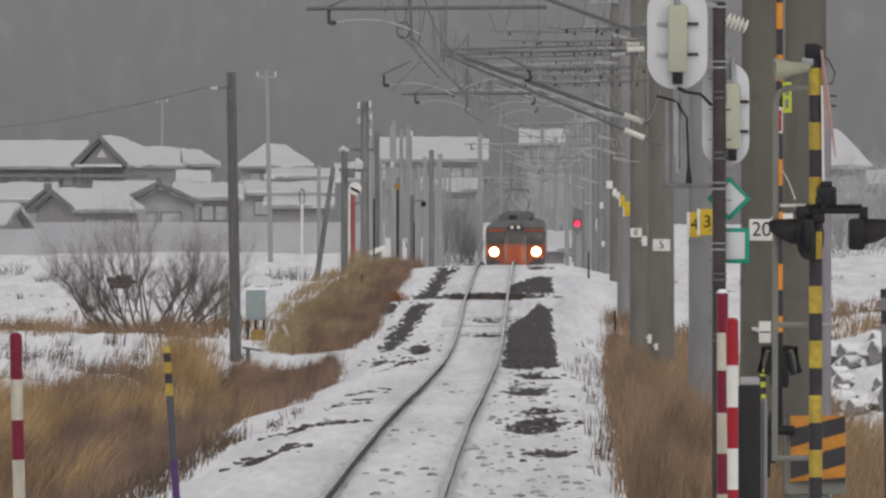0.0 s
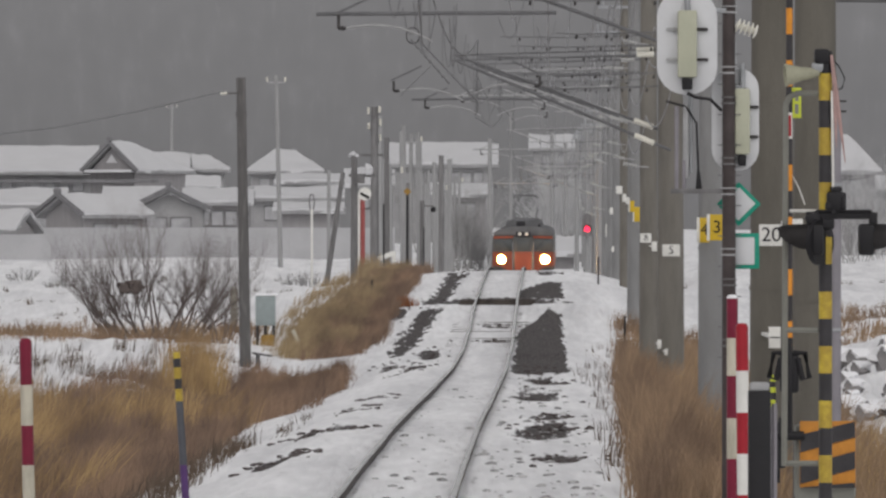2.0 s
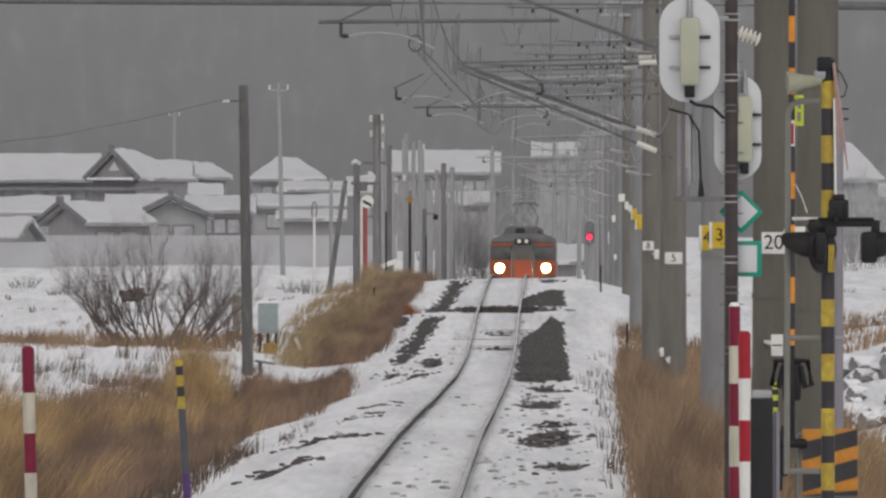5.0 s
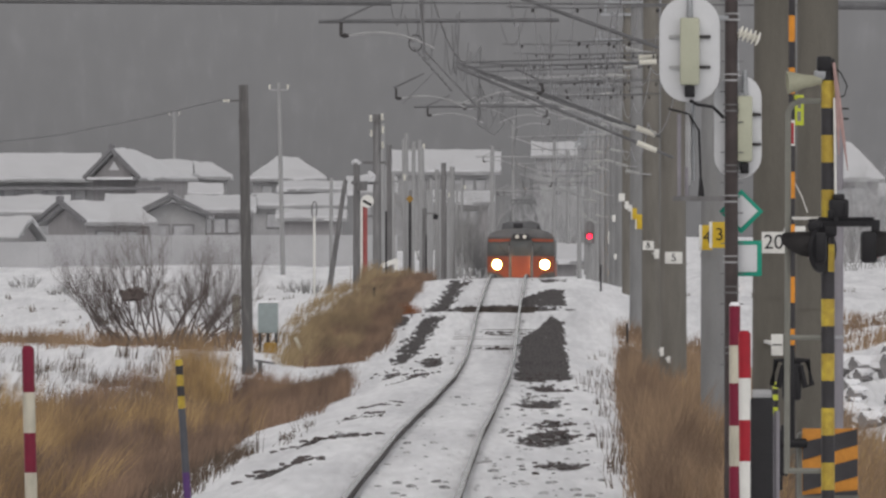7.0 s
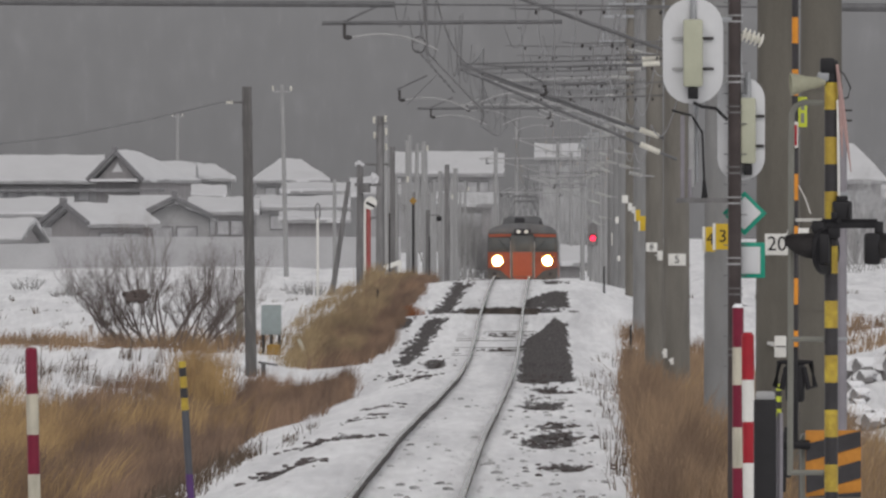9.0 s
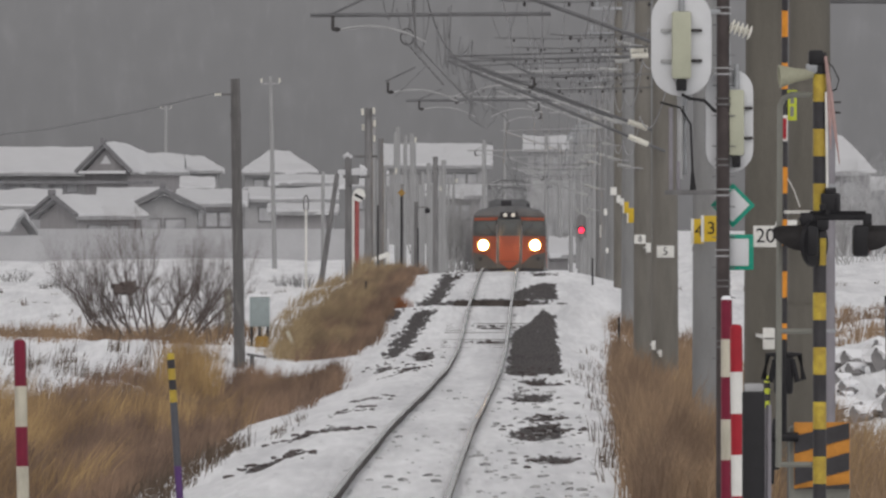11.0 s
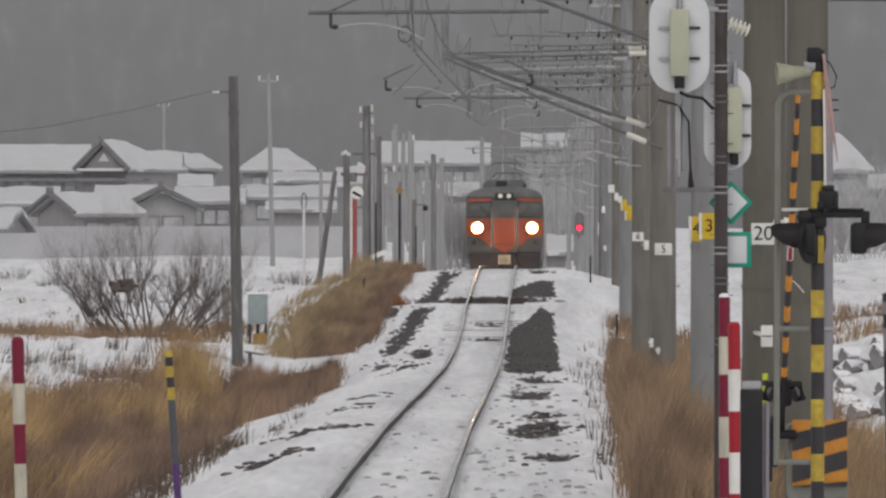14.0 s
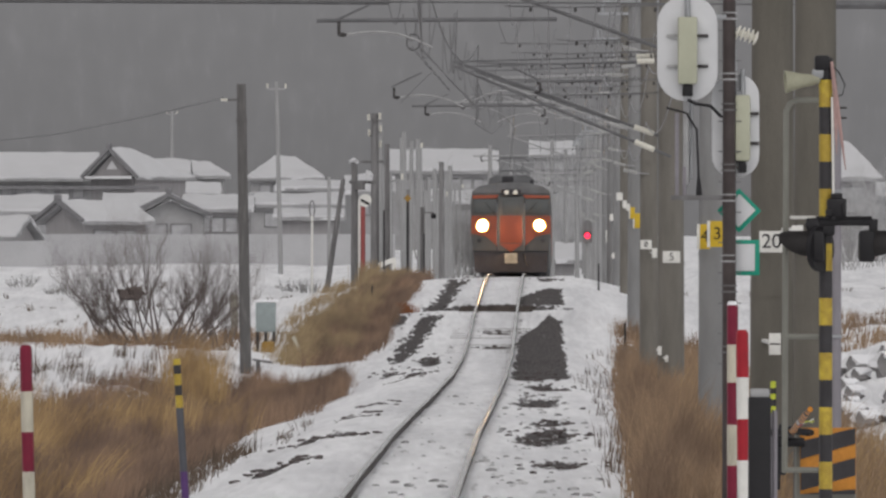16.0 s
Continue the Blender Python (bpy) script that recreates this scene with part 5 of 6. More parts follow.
def stop_signal():
    x, y = 5.12, 500.0
    z = foot(x, y)
    s = thing("colour_light_signal", (x, y, z), "black railway signal showing a red light", "signal")
    h = 2.725 - z
    part("post", Shape().rod((0, 0, 0), (0, 0, h), 0.08, None, 10), HAZED_POLE, s)
    # Black head drawn in mid grey, haze put into its colour.
    head = part("head", Shape().prism([(-0.17, h - 0.4), (0.17, h - 0.4), (0.19, h + 0.2), (0.13, h + 0.36), (0, h + 0.42), (-0.13, h + 0.36), (-0.19, h + 0.2)], -0.22, -0.06, 0.02), MID_POLE, s)
    part("lamp", Shape().rod((0, -0.27, h - 0.14), (0, -0.22, h - 0.14), 0.1, None, 16), SIGNAL_RED, head, "lit red lamp")
    part("visor", Shape().tube([(0.13 * math.cos(radians(a)), -0.3, h - 0.14 + 0.13 * math.sin(radians(a))) for a in range(0, 181, 20)], 0.02, 5), BLACK, head)


stop_signal()


def stake(X, Y, h):
    z = foot(X, Y)
    s = thing("stake", (X, Y, z), "short dark stake standing in the snow" if h < 1.2 else "thin dark trackside post", "stake", "stakes in the snow")
    part("stem", Shape().rod((0, 0, 0), (0, 0, h + 0.1), 0.03, 0.026, 8), BLACK, s)


stake(-1.962, 471.698, 3.323 - foot(-1.962, 471.698))
stake(-0.66, 500.0, 2.545 - foot(-0.66, 500.0))
stake(4.759, 431.034, 0.759)
stake(-2.016, 403.226, 0.565)
stake(4.486, 347.222, 0.764)
stake(4.614, 284.091, 0.909)


def trackside_cabinet():
    x, y = -4.381, 350.0
    z = foot(x, y)
    c = thing("trackside_cabinet", (x, y, z), "pale green equipment cabinet on legs, capped with snow", "cabinet")
    zb, zt = 0.205 - z, 0.94 - z
    part("case", Shape().box((0, 0, (zb + zt) / 2), (0.49, 0.4, zt - zb), 0.015), CABINET, c)
    part("door", Shape().box((0.0, -0.205, (zb + zt) / 2), (0.42, 0.015, (zt - zb) * 0.88), 0.004), CABINET, c)
    part("snow_cap", Shape().box((0.03, 0, zt + 0.035), (0.56, 0.46, 0.07), 0.03), SNOW, c, "rounded snow cap")
    for sx in (-0.2, 0.0, 0.2):
        part("leg", Shape().rod((sx, 0, 0), (sx, 0, zb + 0.02), 0.035, None, 8), DARK_STEEL, c)
    part("crate", Shape().box((0.06, -0.25, 0.16), (0.34, 0.3, 0.3), 0.05), OCHRE, c, "ochre box below")


trackside_cabinet()


def concrete_slab(top, w, label):
    X, Y, zt = top
    z = foot(X, Y)
    s = thing("concrete_post", (X, Y, z), label, "post")
    part("slab", Shape().box((0, 0, (zt - z) / 2), (w, 0.12, zt - z), 0.02), OCHRE_GREY, s)


concrete_slab((-5.507, 373.134, 1.043), 0.19, "pale concrete slab post beside the pole")


def leaning_stake():
    x, y = -3.5, 345.0
    z = foot(x, y)
    s = thing("leaning_stake", (x, y, z), "pale wooden stake leaning in dry grass", "stake")
    part("stem", Shape().box((0, 0, 0.3), (0.09, 0.05, 0.75), 0.01, (0, -24, 0)), CREAM, s)


leaning_stake()


def bench_board():
    x, y = -4.16, 326.0
    z = foot(x, y)
    s = thing("low_board", (x, y, z), "low weathered board on a short post at the pole's foot", "board")
    part("board", Shape().box((0, 0, -0.3 - z), (0.46, 0.3, 0.05), 0.01, (0, 9, 0)), GREY_POLE, s)
    part("post", Shape().rod((-0.1, 0, 0), (-0.1, 0, -0.3 - z), 0.05, None, 8), GREY_POLE, s)


bench_board()


# ---------------------------------------------------------------- the village
def house(X, Y, half, zr, ze, zf, wall, label, kind="gable", turn=0.0, depth=7.0, windows=0):
    """A house by its middle, half length, ridge, eaves and foot heights; gable ends to the sides or to the front, or a hip."""
    zf = min(zf, ground_z(X, Y))
    h = thing("house", (X, Y, zf), label, "house", "village houses", turn=turn)
    e, r = ze - zf, zr - zf
    d = depth / 2
    part("wall", Shape().box((0, 0, e / 2), (half * 2 - 1.0, depth - 1.2, e), 0.0), wall, h)
    ov = half
    if kind == "front":
        quads = [[(-ov, -d, e), (0, -d, r), (0, d, r), (-ov, d, e)], [(0, -d, r), (ov, -d, e), (ov, d, e), (0, d, r)]]
        part("gable", Shape().prism([(-half + 0.5, e - 0.02), (half - 0.5, e - 0.02), (0, r - 0.35)], -d + 0.62, d - 0.62), wall, h)
    elif kind == "irimoya":
        b0 = -d + 0.3 * depth
        quads = [[(-ov, -d, e), (0, -d, r), (0, b0, r), (-ov, d, e)], [(0, -d, r), (ov, -d, e), (ov, d, e), (0, b0, r)], [(0, b0, r), (ov, d, e), (-ov, d, e)]]
        part("gable", Shape().prism([(-half + 0.5, e - 0.02), (half - 0.5, e - 0.02), (0, r - 0.35)], -d + 0.5, -d + 0.9), wall, h)
        part("vent", Shape().prism([(-0.5, e + (r - e) * 0.3), (0.5, e + (r - e) * 0.3), (0, e + (r - e) * 0.62)], -d + 0.44, -d + 0.52), HAZED_SNOW, h, "snowy gable vent")
        part("pent_roof", Shape().box((0, -d + 0.1, e), (half * 1.7, 1.2, 0.25), 0.05), HAZED_SNOW, h, "snow-covered pent roof")
    elif kind == "gable":
        quads = [[(-ov, -d, e), (ov, -d, e), (ov, 0, r), (-ov, 0, r)], [(-ov, 0, r), (ov, 0, r), (ov, d, e), (-ov, d, e)]]
        g = Shape()
        for sx in (-1, 1):
            x = sx * (half - 0.55)
            vs = [g.bm.verts.new(p) for p in ((x, -d + 0.6, e - 0.02), (x, d - 0.6, e - 0.02), (x, 0, r - 0.3), (x + 0.04 * sx, -d + 0.6, e - 0.02), (x + 0.04 * sx, d - 0.6, e - 0.02), (x + 0.04 * sx, 0, r - 0.3))]
            for f in ((0, 1, 2), (5, 4, 3), (0, 3, 4, 1), (1, 4, 5, 2), (2, 5, 3, 0)):
                g.bm.faces.new([vs[k] for k in f])
        part("gable", g, wall, h)
    else:
        k = ov * (0.45 if windows > 4 else 0.72)
        quads = [[(-ov, -d, e), (ov, -d, e), (ov - k, 0, r), (-ov + k, 0, r)], [(-ov + k, 0, r), (ov - k, 0, r), (ov, d, e), (-ov, d, e)], [(-ov, d, e), (-ov, -d, e), (-ov + k, 0, r)], [(ov, -d, e), (ov, d, e), (ov - k, 0, r)]]
    def barge(points):
        """Dark tile edge over a gable; points run eave, ridge, eave."""
        for k, (a, b) in enumerate(zip(points, points[1:])):
            a, b = Vector(a), Vector(b)
            mid, run = (a + b) / 2 + Vector((0, 0, 0.12)), b - a
            sh = Shape()
            q = run.to_track_quat("X", "Z").to_matrix().to_4x4()
            bmesh.ops.create_cube(sh.bm, size=1.0, matrix=Matrix.Translation(mid) @ q @ Matrix.Diagonal((run.length + 0.2, 0.4 - 0.06 * k, 0.24, 1)))
            part("bargeboard", sh, BARGE, h, "dark tiled gable edge", smooth=False)
        tip = Vector(points[1]) + Vector((0, 0, 0.35))
        part("ridge_end", Shape().box(tip, (0.42, 0.5, 0.4), 0.08), BARGE, h)

    if kind in ("front", "irimoya"):
        barge([(-ov, -d - 0.1, e), (0, -d - 0.1, r), (ov, -d - 0.1, e)])
    elif kind == "gable" and turn:
        barge([(-ov - 0.1, -d, e), (-ov - 0.1, 0, r), (-ov - 0.1, d, e)])
    for name, lift, thick, mat, lab in (("roof", 0.0, 0.22, HAZED_TILE, "dark tiled roof"), ("snow_cover", 0.2, 0.3, HAZED_SNOW, "thick snow on the roof")):
        s = Shape()
        for q in quads:
            a = [s.bm.verts.new((p[0] * (1 - 0.012 * (lift > 0)), p[1] * (1 - 0.02 * (lift > 0)), p[2] + lift)) for p in q]
            b = [s.bm.verts.new((p.co.x, p.co.y, p.co.z - thick)) for p in a]
            m = len(a)
            s.bm.faces.new(a)
            s.bm.faces.new(b[::-1])
            for i in range(m):
                s.bm.faces.new((a[i], b[i], b[(i + 1) % m], a[(i + 1) % m]))
        bmesh.ops.remove_doubles(s.bm, verts=s.bm.verts[:], dist=0.002)
        bmesh.ops.recalc_face_normals(s.bm, faces=s.bm.faces[:])
        if lift:
            bmesh.ops.subdivide_edges(s.bm, edges=s.bm.edges[:], cuts=9, use_grid_fill=True)
            for v in s.bm.verts:
                q = v.co * 0.55 + Vector((X, 0, 0))
                edge = max(0.0, 1 - (v.co.z - e) / max(0.3, r - e))
                v.co.z += 0.14 * noise.noise(q) + 0.08 * noise.noise(q * 3.1) - 0.05 * edge
                v.co.y += 0.25 * edge * noise.noise(q * 1.7)
                v.co.x += 0.12 * noise.noise(q * 2.3)
        part(name, s, mat, h, lab, smooth=bool(lift))
    for k in range(windows):
        wx = -half + 1.2 + (2 * half - 2.4) * (k + 0.5) / windows
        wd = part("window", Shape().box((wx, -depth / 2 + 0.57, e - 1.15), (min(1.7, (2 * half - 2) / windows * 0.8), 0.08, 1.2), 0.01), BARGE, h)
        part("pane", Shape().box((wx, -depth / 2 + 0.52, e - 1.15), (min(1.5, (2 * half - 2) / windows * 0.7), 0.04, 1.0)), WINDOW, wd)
    return h


main_house = house(-36.5, 1250.0, 6.2, 9.7, 7.5, 1.625, HAZED_PLASTER, "long two-storey village house with a snow-laden roof", depth=12, windows=8)
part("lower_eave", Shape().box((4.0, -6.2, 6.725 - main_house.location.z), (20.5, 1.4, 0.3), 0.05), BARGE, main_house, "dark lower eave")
gable_house = house(-26.019, 1213.592, 2.524, 9.85, 7.479, 1.654, HAZED_WOOD, "village house with a dark gable and snowy roof", "irimoya", turn=-22, depth=13)
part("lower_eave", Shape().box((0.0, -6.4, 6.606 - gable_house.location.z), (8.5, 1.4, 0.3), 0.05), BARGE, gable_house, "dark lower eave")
house(-24.573, 1256.281, 2.261, 9.158, 7.65, 1.62, HAZED_PLASTER, "village house wing with a snow-laden roof", turn=0, depth=10, windows=5)
house(-21.717, 1262.626, 2.727, 9.039, 7.777, 1.615, HAZED_PLASTER, "small hip-roofed village house under snow", "hip", depth=9, windows=3)
house(-14.282, 1282.051, 3.564, 9.497, 7.702, 1.599, HAZED_PLASTER, "hip-roofed village house under snow", "hip", depth=10, windows=4)
house(-20.143, 1190.476, 1.476, 6.815, 6.054, 2.625, HAZED_PLASTER, "low grey outbuilding with a snowy roof", depth=5)
house(-31.617, 1063.83, 3.447, 5.476, 4.327, 2.199, HAZED_WOOD, "low farmhouse with a snowy roof", depth=8, windows=3)
house(-24.56, 1000.0, 3.12, 4.865, 3.505, 1.985, HAZED_WOOD, "dark wooden farmhouse with a snowy roof", turn=35, depth=6, windows=2)
house(-28.889, 925.926, 2.0, 3.699, 2.44, 1.884, HAZED_WOOD, "low shed with a snowy roof", turn=-20, depth=5)
house(-23.478, 1086.957, 2.696, 5.668, 4.755, 2.625, HAZED_WOOD, "low farmhouse with a snowy roof", depth=7, windows=2)
house(-19.7, 1020.408, 2.95, 5.4, 3.95, 2.217, HAZED_PLASTER, "gabled farmhouse with a window in its gable end", "front", depth=8, windows=2)
house(-16.542, 1041.667, 2.708, 5.375, 4.458, 2.208, HAZED_WOOD, "low farmhouse with a snowy roof and dark walls", depth=8, windows=3)
house(-11.217, 1086.957, 3.739, 5.668, 4.886, 2.19, HAZED_PLASTER, "long low snowy shed", depth=9, windows=4)
house(-10.884, 1162.791, 2.884, 6.904, 6.392, 3.555, HAZED_PLASTER, "grey shed with thick snow on its roof", depth=6)
house(-9.058, 961.538, 2.442, 4.202, 3.779, 2.24, HAZED_WOOD, "low wooden shed with a snowy roof", depth=5)
house(0.045, 1136.364, 4.5, 9.307, 7.67, 0.352, HAZED_PLASTER, "long two-storey building with a snowy roof and a row of windows", depth=10, windows=7)
house(9.8, 1250.0, 2.2, 10.725, 9.625, 1.625, HAZED_PLASTER, "far building with a snowy roof", depth=9, windows=3)
# Grey house and shed fill the hazy gap behind the poles.
house(-5.375, 1041.667, 1.875, 6.875, 5.75, 0.542, HAZED_PLASTER, "grey house behind the poles", depth=8, windows=2)
house(1.333, 1041.667, 2.333, 5.75, 5.042, 0.542, HAZED_WOOD, "grey shed with a snowy roof", depth=7, windows=3)
house(7.444, 925.926, 1.667, 1.847, 0.921, 0.329, HAZED_WOOD, "low dark shed beyond the signal", depth=6)
house(27.94, 1000.0, 3.1, 8.945, 6.585, 1.825, HAZED_WOOD, "hip-roofed house under deep snow beyond the crossing", "hip", depth=9, windows=3)
house(31.917, 1041.667, 2.083, 6.375, 5.458, 2.625, HAZED_PLASTER, "snowy outbuilding beyond the crossing", depth=6, windows=3)


# Upright panels added in place of a mist-laden slope; their grey is its haze.
def misty_slope(X0, X1, Y, top):
    z = 0.3
    w = thing("misty_slope", ((X0 + X1) / 2, Y, z), "long row of grey panels standing in for the misty slope behind the snowy field", "wall", kind="structure")
    h = top - z
    n = int((X1 - X0) / 1.0)
    step = (X1 - X0) / n
    for k in range(n):
        part("panel", Shape().box((-(X1 - X0) / 2 + step * (k + 0.5), 0, h / 2), (step - 0.004, 0.3, h), 0.0), MIST_GREY, w)


misty_slope(-27.3, -3.17, 943.396, 2.64)
misty_slope(-36.0, -25.4, 920.0, 2.19)


# ---------------------------------------------------------------- plants
def branching(s, base, direction, length, r, depth, rnd, lift=0.25):
    """A crooked twig with side shoots."""
    pts, p, d = [base], Vector(base), Vector(direction).normalized()
    n = 4
    for k in range(n):
        d = (d + Vector((rnd.uniform(-0.25, 0.25), rnd.uniform(-0.25, 0.25), lift * rnd.uniform(-0.2, 0.9)))).normalized()
        p = p + d * length / n
        pts.append(p.copy())
    rr = [r * (1 - 0.16 * k) for k in range(n + 1)]
    rings = []
    for i, q in enumerate(pts):
        t = Vector(pts[min(i + 1, n)]) - Vector(pts[max(i - 1, 0)])
        w = t.to_track_quat("Z", "Y")
        rings.append([s.bm.verts.new(Vector(q) + w @ Vector((rr[i] * math.cos(a * math.tau / 3), rr[i] * math.sin(a * math.tau / 3), 0))) for a in range(3)])
    for a, b in zip(rings, rings[1:]):
        for k in range(3):
            s.bm.faces.new((a[k], a[(k + 1) % 3], b[(k + 1) % 3], b[k]))
    if depth:
        for i in range(1, n + 1):
            for _ in range(rnd.choice((1, 1, 2)) if i < n else 2):
                d2 = (d + Vector((rnd.uniform(-0.9, 0.9), rnd.uniform(-0.9, 0.9), rnd.uniform(-0.1, 0.6)))).normalized()
                branching(s, pts[i], d2, length * rnd.uniform(0.42, 0.66), rr[i] * 0.62, depth - 1, rnd, lift)


def shrub(X, Y, wide, tall, stems, depth, seed, label, mat=None, nest=False, r=0.055, name="bare_shrub"):
    rnd = random.Random(seed)
    z = foot(X, Y)
    t = thing(name, (X, Y, z), label, name.split("_")[-1])
    for k in range(stems):
        s = Shape()
        f = (k + 0.5) / stems * 2 - 1
        branching(s, (f * wide * 0.16, rnd.uniform(-0.3, 0.3), 0), (f * wide / tall * 0.6 + rnd.uniform(-0.1, 0.1), rnd.uniform(-0.3, 0.3), 1), tall * rnd.uniform(0.6, 0.75) * (1 - 0.05 * abs(f)), r, depth, rnd)
        part("stem", s, mat or BARK, t)
    if nest:
        s = Shape().ball((-0.66, 0, 1.42), (0.3, 0.26, 0.16), 4, 0.9)
        part("nest", s, BARK, t, "ragged twig nest")
    return t


shrub(-7.2, 357.143, 6.4, 2.75, 16, 4, 3, "broad bare shrub with a nest, standing in snow", nest=True, r=0.042)
shrub(-5.6, 352.113, 1.8, 1.7, 5, 4, 8, "slim bare shrub beside the pole", r=0.026)
for k, (X, Y, w, h) in enumerate(((1.769, 961.538, 1.8, 4.2), (2.357, 892.857, 1.5, 3.0), (0.593, 925.926, 1.5, 3.0), (8.24, 1000.0, 2.5, 4), (24.533, 833.333, 4, 3.2), (26.759, 862.069, 3.5, 3.6), (22.375, 781.25, 2.5, 2.6), (-18.6, 625.0, 2.5, 0.6), (-14.978, 555.556, 2.0, 0.6), (-6.0, 568.182, 1.5, 0.7), (-5.558, 581.395, 1.5, 0.6))):
    shrub(X, Y, w, h, 15 if 0 < X < 5 else 7, 3, 20 + k, "bare shrub in the distance", MID_POLE if 0 < X < 5 else PALE_BARK, r=0.035)


for k, (X, Y, w, h, n) in enumerate(((9.0, 1000.0, 4.0, 7.0, 8), (10.4, 1050.0, 3.5, 6.0, 8), (7.4, 980.0, 3.0, 5.5, 7), (1.2, 900.0, 2.2, 5.2, 6), (11.8, 1100.0, 4.0, 8.0, 8), (-1.5, 1010.0, 3.0, 6.0, 4))):
    shrub(X, Y, w, h, n, 4, 60 + k, "frosted bare tree beside the line", (SNOWY_BARK, PALE_BARK)[k % 2], r=0.08, name="bare_tree")


for k, (X, Y, w, h) in enumerate(((27.4, 950.0, 3.5, 5.0), (29.6, 965.0, 4.5, 5.6), (31.4, 955.0, 3.5, 4.6))):
    shrub(X, Y, w, h, 7, 4, 80 + k, "snow-laden bare tree before the house", SNOWY_BARK, r=0.11, name="bare_tree")


def blades(name, spots, mat, label, category="grass"):
    """Dry stalks: each a narrow bent strip; spots are (x, y, height, width, lean)."""
    rnd = np.random.RandomState(len(spots))
    V, Fc = [], []
    for x, y, h, w, lean in spots:
        z = ground_z(x, y) - 0.03
        a = rnd.uniform(-0.9, 0.9)
        cx, cy = math.cos(a) * w / 2, math.sin(a) * w / 2
        dx, dy = lean * h + rnd.normal(0, 0.1) * h, rnd.normal(0, 0.12) * h
        i = len(V)
        V += [(x - cx, y - cy, z), (x + cx, y + cy, z), (x + dx * 0.35 + cx * 0.8, y + dy * 0.35 + cy * 0.8, z + h * 0.6), (x + dx * 0.35 - cx * 0.8, y + dy * 0.35 - cy * 0.8, z + h * 0.6), (x + dx, y + dy, z + h)]
        Fc += [(i, i + 1, i + 2, i + 3), (i + 3, i + 2, i + 4)]
    me = bpy.data.meshes.new(name)
    me.from_pydata(V, [], Fc)
    me.materials.append(mat)
    tagged(new(name, me), label, category, kind="stuff")


def clumps(n, s0, s1, y0, y1, h0, h1, w, lean, seed, keep=None):
    """Tufted spots beside the track, in metres from its middle line."""
    rnd = np.random.RandomState(seed)
    out = []
    while len(out) < n:
        s, y = rnd.uniform(s0, s1), 1 / rnd.uniform(1 / y1, 1 / y0)
        if keep and not keep(s, y):
            continue
        den = noise.noise((s * 0.9, y * 0.13, seed)) * 0.5 + 0.5
        if rnd.rand() > den * 1.7 - 0.2:
            continue
        sweep, size = lean + rnd.normal(0, 0.22), rnd.uniform(0.6, 1.25) * (0.55 + 0.75 * den)
        for k in range(9):
            x = float(track_x(y)) + s + rnd.normal(0, 0.1)
            out.append((x, y + rnd.normal(0, 0.5), rnd.uniform(h0, h1) * size, w * rnd.uniform(0.6, 1.4), sweep))
    return out


def far_edge(s, y):
    right = -2.75 - 0.4 * max(0.0, (352 - y) / 14) - 0.15 * noise.noise((y * 0.09, 5.0, 0))
    return -5.1 + max(0, y - 360) * 0.009 < s < right


GRASS_LEFT = ((140, -3.6), (200, -3.6), (226, -3.7), (254, -4.15), (262, -4.1), (268, -2.98), (312, -3.05), (334, -3.3))
GRASS_RIGHT = ((130, 2.5), (150, 2.5), (185, 2.62), (273, 2.9), (351, 3.15), (375, 3.3))


def right_edge(s, y):
    return s > float(np.interp(y, *zip(*GRASS_RIGHT))) + 0.16 * noise.noise((y * 0.13, 9.0, 0))


def left_edge(s, y):
    return -14 < s < float(np.interp(y, *zip(*GRASS_LEFT))) - 0.2 * noise.noise((y * 0.11, 2.0, 0))


def left_gold(s, y):
    """Golden reeds stand away from the line and along the back of the bank."""
    return left_edge(s, y) and (s < -0.5 - 0.026 * y + 1.6 * noise.noise((s * 0.5, y * 0.05, 1.0)) or y > 238)


blades("dry_reeds", clumps(44000, -14, -4.0, 148, 264, 0.45, 1.0, 0.01, 0.3, 1, left_gold), DRY_GRASS, "tall dry golden reeds along the embankment")
blades("brown_grass", clumps(62000, -8.3, -2.9, 150, 314, 0.26, 0.6, 0.011, 0.18, 2, left_edge) + clumps(9000, -5.4, -2.9, 296, 317, 0.3, 0.55, 0.012, 0.12, 22, left_edge), UMBER_GRASS, "matted brown dead grass on the embankment")
blades("dry_reeds", clumps(15000, -5.4, -3.5, 339, 500, 0.22, 0.62, 0.014, 0.42, 3, far_edge) + clumps(1800, -5.9, -4.7, 345, 480, 0.15, 0.5, 0.013, 0.4, 33), OLIVE_REED, "golden reeds on the far embankment")
blades("brown_grass", clumps(30000, -4.5, -2.5, 338, 490, 0.18, 0.5, 0.014, 0.35, 4, far_edge), UMBER_GRASS, "brown grass on the far embankment")
blades("brown_grass", clumps(50000, 2.4, 5.6, 136, 285, 0.4, 0.95, 0.011, 0.12, 5, right_edge) + clumps(14000, 2.9, 5.9, 280, 368, 0.25, 0.55, 0.014, 0.12, 55, right_edge), BROWN_GRASS, "brown dead grass between the masts")
blades("dry_reeds", clumps(14000, 3.3, 6.0, 138, 300, 0.35, 0.9, 0.011, 0.15, 6), DRY_GRASS, "golden reeds round the mast feet")
blades("dry_reeds", clumps(9000, 4.6, 9.5, 128, 248, 0.12, 0.42, 0.011, 0.1, 7), PALE_STRAW, "low dry grass beyond the crossing")
blades("dry_reeds", clumps(4500, 7.5, 16, 340, 420, 0.2, 0.45, 0.02, 0.1, 8), BROWN_GRASS, "low dry grass at the field's edge")
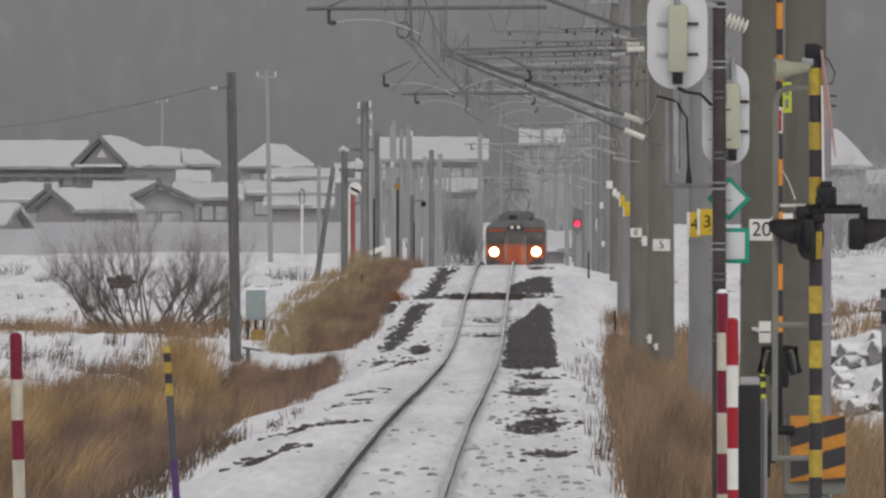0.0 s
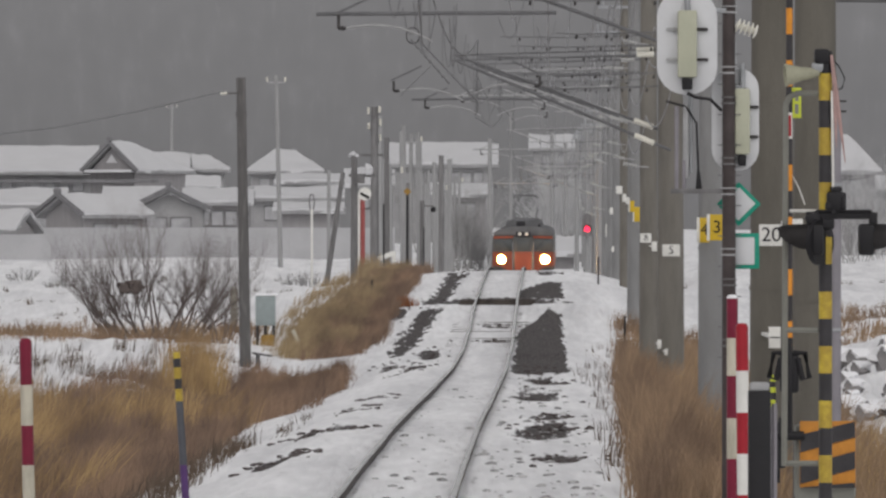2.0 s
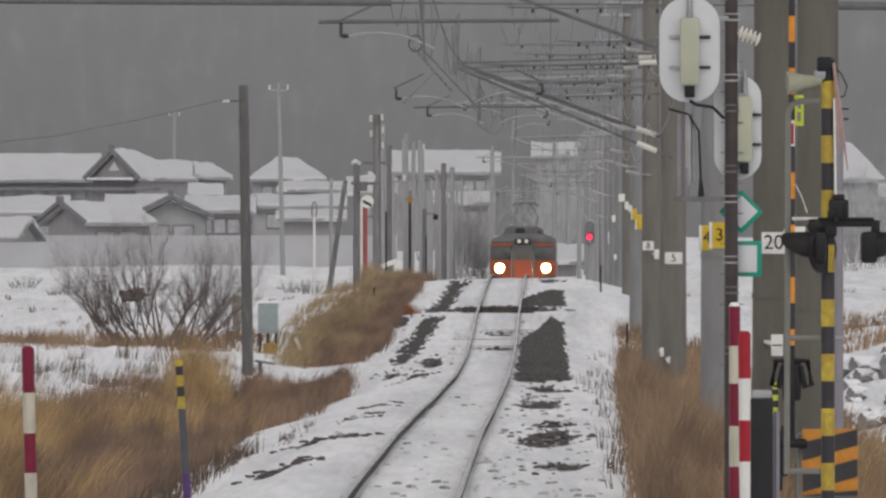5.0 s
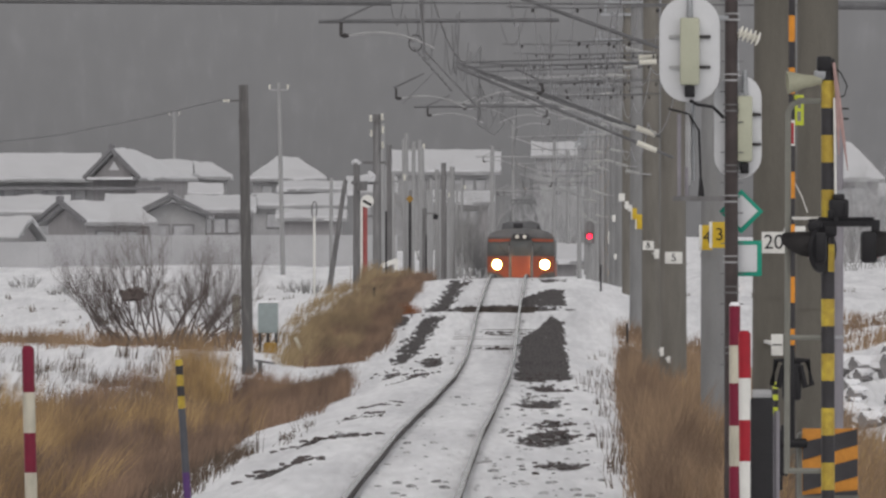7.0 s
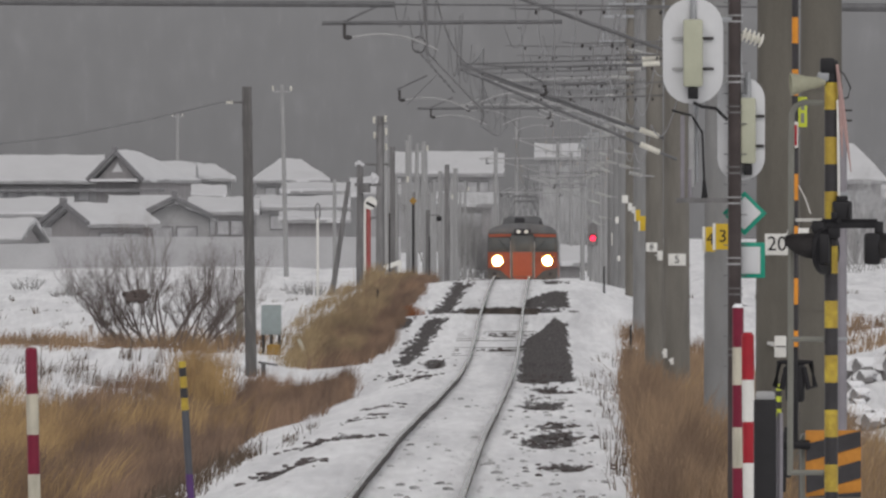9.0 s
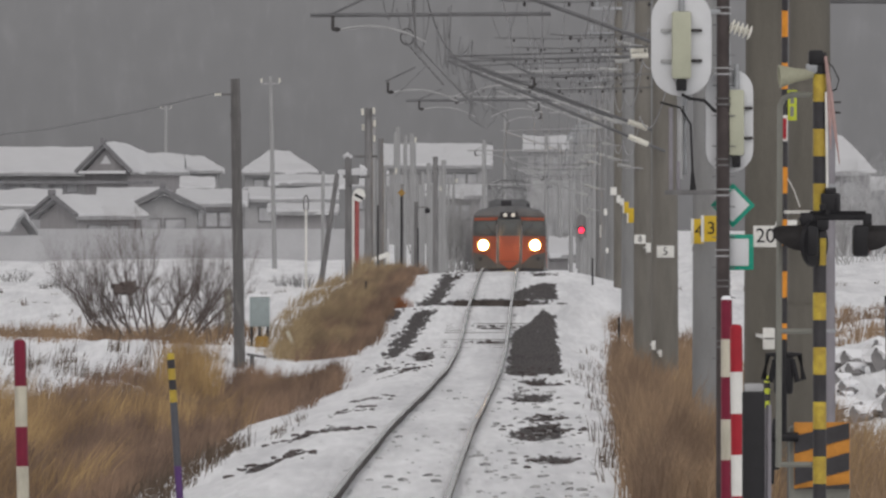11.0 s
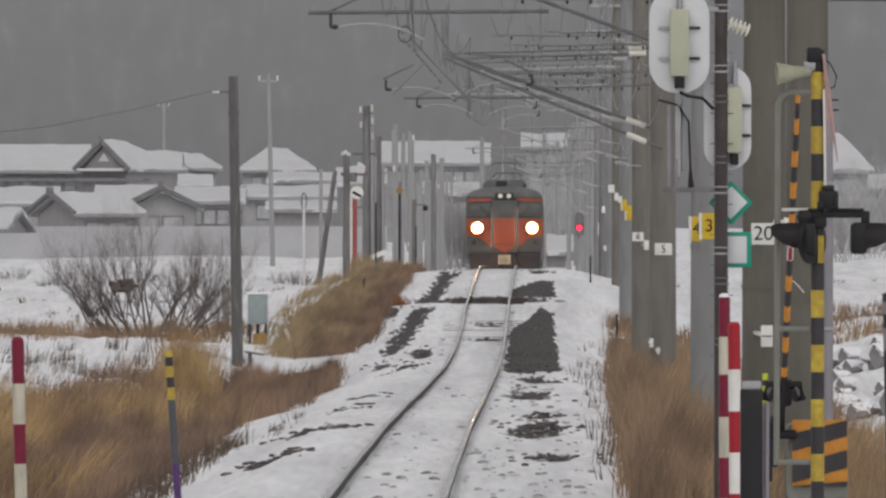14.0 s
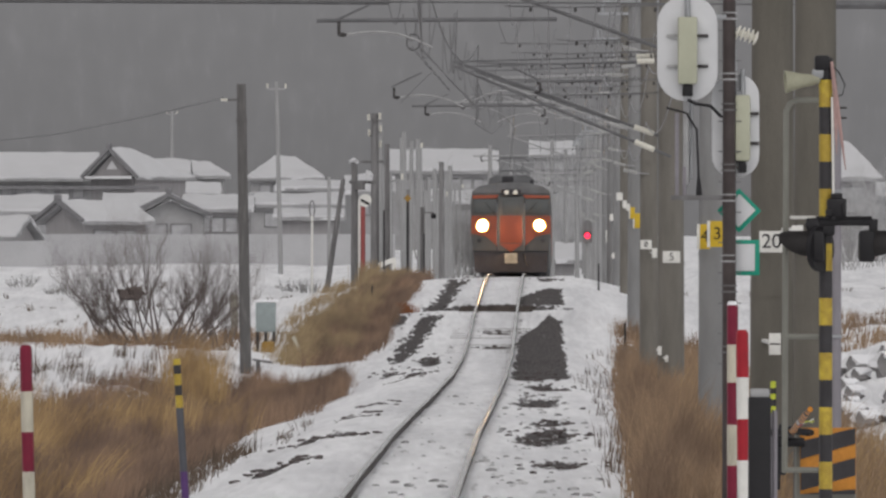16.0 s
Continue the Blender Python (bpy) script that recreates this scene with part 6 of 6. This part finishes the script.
blades("field_stubble", clumps(6000, -18, -6, 350, 372, 0.15, 0.45, 0.018, 0.15, 9), BROWN_GRASS, "thin dry grass in front of the shrub")
blades("tall_tuft", [(-5.186 + random.gauss(0, 0.28), 290.698 + random.gauss(0, 1.5), random.uniform(0.6, 1.75) * random.uniform(0.85, 1.2), 0.01, random.uniform(-0.12, 0.28)) for _ in range(1700)], DRY_GRASS, "tall golden tuft beside the marker post")
blades("tall_tuft", [(-2.389 + random.gauss(0, 0.22), 462.963 + random.gauss(0, 3.0), random.uniform(0.3, 1.0), 0.016, random.uniform(-0.1, 0.2)) for _ in range(500)], OLIVE_REED, "tall golden tuft on the far embankment")
blades("rust_tuft", [(-1.2 + random.gauss(0, 0.2), 390.625 + random.gauss(0, 1.5), random.uniform(0.15, 0.42), 0.018, random.uniform(-0.3, 0.3)) for _ in range(900)], RUST_GRASS, "small rust-brown tuft on the embankment")
blades("withered_weeds", clumps(150, 2.1, 2.9, 150, 350, 0.12, 0.36, 0.013, 0.05, 10) + clumps(1500, -3.7, -2.75, 150, 214, 0.1, 0.34, 0.01, 0.25, 11) + clumps(60, -2.75, -2.4, 205, 235, 0.1, 0.22, 0.012, 0.2, 17) + clumps(200, 2.15, 2.75, 138, 215, 0.15, 0.45, 0.011, 0.05, 18) + clumps(150, 2.3, 3.1, 225, 345, 0.15, 0.4, 0.013, 0.0, 19) + clumps(4500, -16, -5, 264, 334, 0.15, 0.45, 0.013, 0.25, 14) + clumps(900, -30, -7, 395, 620, 0.1, 0.3, 0.03, 0.0, 12) + clumps(500, -24, -10, 430, 434, 0.05, 0.16, 0.03, 0.0, 15) + clumps(400, -24, -10, 464, 468, 0.05, 0.14, 0.03, 0.0, 16) + clumps(500, 6, 25, 400, 600, 0.1, 0.3, 0.03, 0.0, 13), WEED, "withered weeds poking through the snow", "weeds")


def boulders():
    rnd = random.Random(4)
    for k in range(32):
        X, Y = rnd.uniform(6.9, 9.0), rnd.uniform(240, 266)
        z = ground_z(X, Y)
        a = rnd.uniform(0.12, 0.34)
        b = thing("boulder", (X, Y, z), "grey boulder half buried in snow", "boulder", "snowy boulders")
        part("rock", Shape().ball((0, 0, a * 0.3), (a, a, a * 0.85), 2, 0.9), ROCK, b)
        part("snow", Shape().ball((0.03, 0.25 * a, a * 0.75), (a * 1.15, a, a * 0.55), 2, 0.6), SNOW, b)


boulders()


def stones():
    """Loose ballast showing where the snow is thin."""
    rnd = random.Random(9)
    s = Shape()
    for k in range(700):
        ps, py, rs, ry = rnd.choice(PATCHES)
        d, y = ps + rnd.gauss(0, rs * 0.75), py + rnd.gauss(0, ry * 0.75)
        if abs(abs(d) - 0.566) < 0.1:
            continue
        x = float(track_x(y)) + d
        a = rnd.uniform(0.012, 0.035)
        m = pose(x, y, ground_z(x, y) + a * 0.3, rnd.uniform(-15, 15), rnd.uniform(-15, 15), rnd.uniform(0, 180)) @ Matrix.Diagonal((a * 1.6, a * 2.5, a * 0.7, 1))
        bmesh.ops.create_icosphere(s.bm, subdivisions=1, radius=1.0, matrix=m)
    tagged(new("ballast_stones", s.mesh("ballast_stones", STONE, False)), "dark loose ballast stones on thin snow", "ballast", kind="stuff")


stones()


def clods():
    """Small frozen clods and half-buried stones on the snow of the track bed."""
    rnd = random.Random(31)
    s = Shape()
    for k in range(230):
        y = 1 / rnd.uniform(1 / 260, 1 / 136)
        d = rnd.choice((rnd.uniform(-0.45, 0.45), rnd.uniform(0.7, 2.1), rnd.uniform(0.7, 2.1), rnd.uniform(0.9, 1.8)))
        x = float(track_x(y)) + d
        a = 0.01 + 0.035 * rnd.random() ** 2.5
        m = pose(x, y, ground_z(x, y) + a * 0.15, rnd.uniform(-15, 15), rnd.uniform(-15, 15), rnd.uniform(0, 180)) @ Matrix.Diagonal((a * 1.7, a * 1.8, a * 0.75, 1))
        bmesh.ops.create_icosphere(s.bm, subdivisions=1, radius=1.0, matrix=m)
    tagged(new("snow_clods", s.mesh("snow_clods", CLOD)), "grey frozen clods scattered on the snowy track bed", "clods", kind="stuff")


clods()


# sleepers that lie bare where the line climbs
def sleepers():
    t = thing("track_sleepers", (0, 0, 0), "dark wet sleepers showing through thin snow", "sleepers", kind="structure")
    me = Shape().box((0, 0, 0), (2.1, 0.22, 0.14), 0.012).mesh("sleeper", SLEEPER)
    for start, count in ((340.0, 5), (356.0, 5), (388.0, 4)):
        for k in range(count):
            y = start + 2.2 * k
            ob = new("sleeper", me)
            ob.parent = t
            ob.matrix_basis = pose(float(track_x(y)), y, float(rail_z(y)) - 0.172, math.degrees(math.atan2(float(rail_z(y + 1) - rail_z(y - 1)), 2)), 0, 0)


sleepers()


# ---------------------------------------------------------------- what moves
def train_pose(front, lengthwise):
    """The pose of a car whose front end stands that far along the line."""
    y0 = front + lengthwise
    y1 = y0 + 19.5
    x0, z0, x1, z1 = (float(v) for v in (track_x(y0), rail_z(y0), track_x(y1), rail_z(y1)))
    return pose(x0, y0, z0 + 0.01, math.degrees(math.atan2(z1 - z0, 19.5)), 0, math.degrees(math.atan2(x0 - x1, 19.5)))


def motions():
    times = [i * 0.5 for i in range(33)]
    for k, car in enumerate(CARS):
        rows = []
        for t in times:
            front = 693.9 - 12.99 * t + 0.104 * t * t
            rows.append((t, train_pose(front, 20.0 * k)))
        walk(car, rows)
    # the gate arm stays up, then sinks towards the platform
    down = [(0.0, 0.0), (10.4, 0.0), (10.9, 4.0)] + [(11.4 + 0.5 * k, 11.9 + 8.15 * k) for k in range(10)] + [(16.0, 86.7)]
    walk(ARM, [(t, pose(0, 0, ARM_H, a, 0, 0.6)) for t, a in down])


motions()
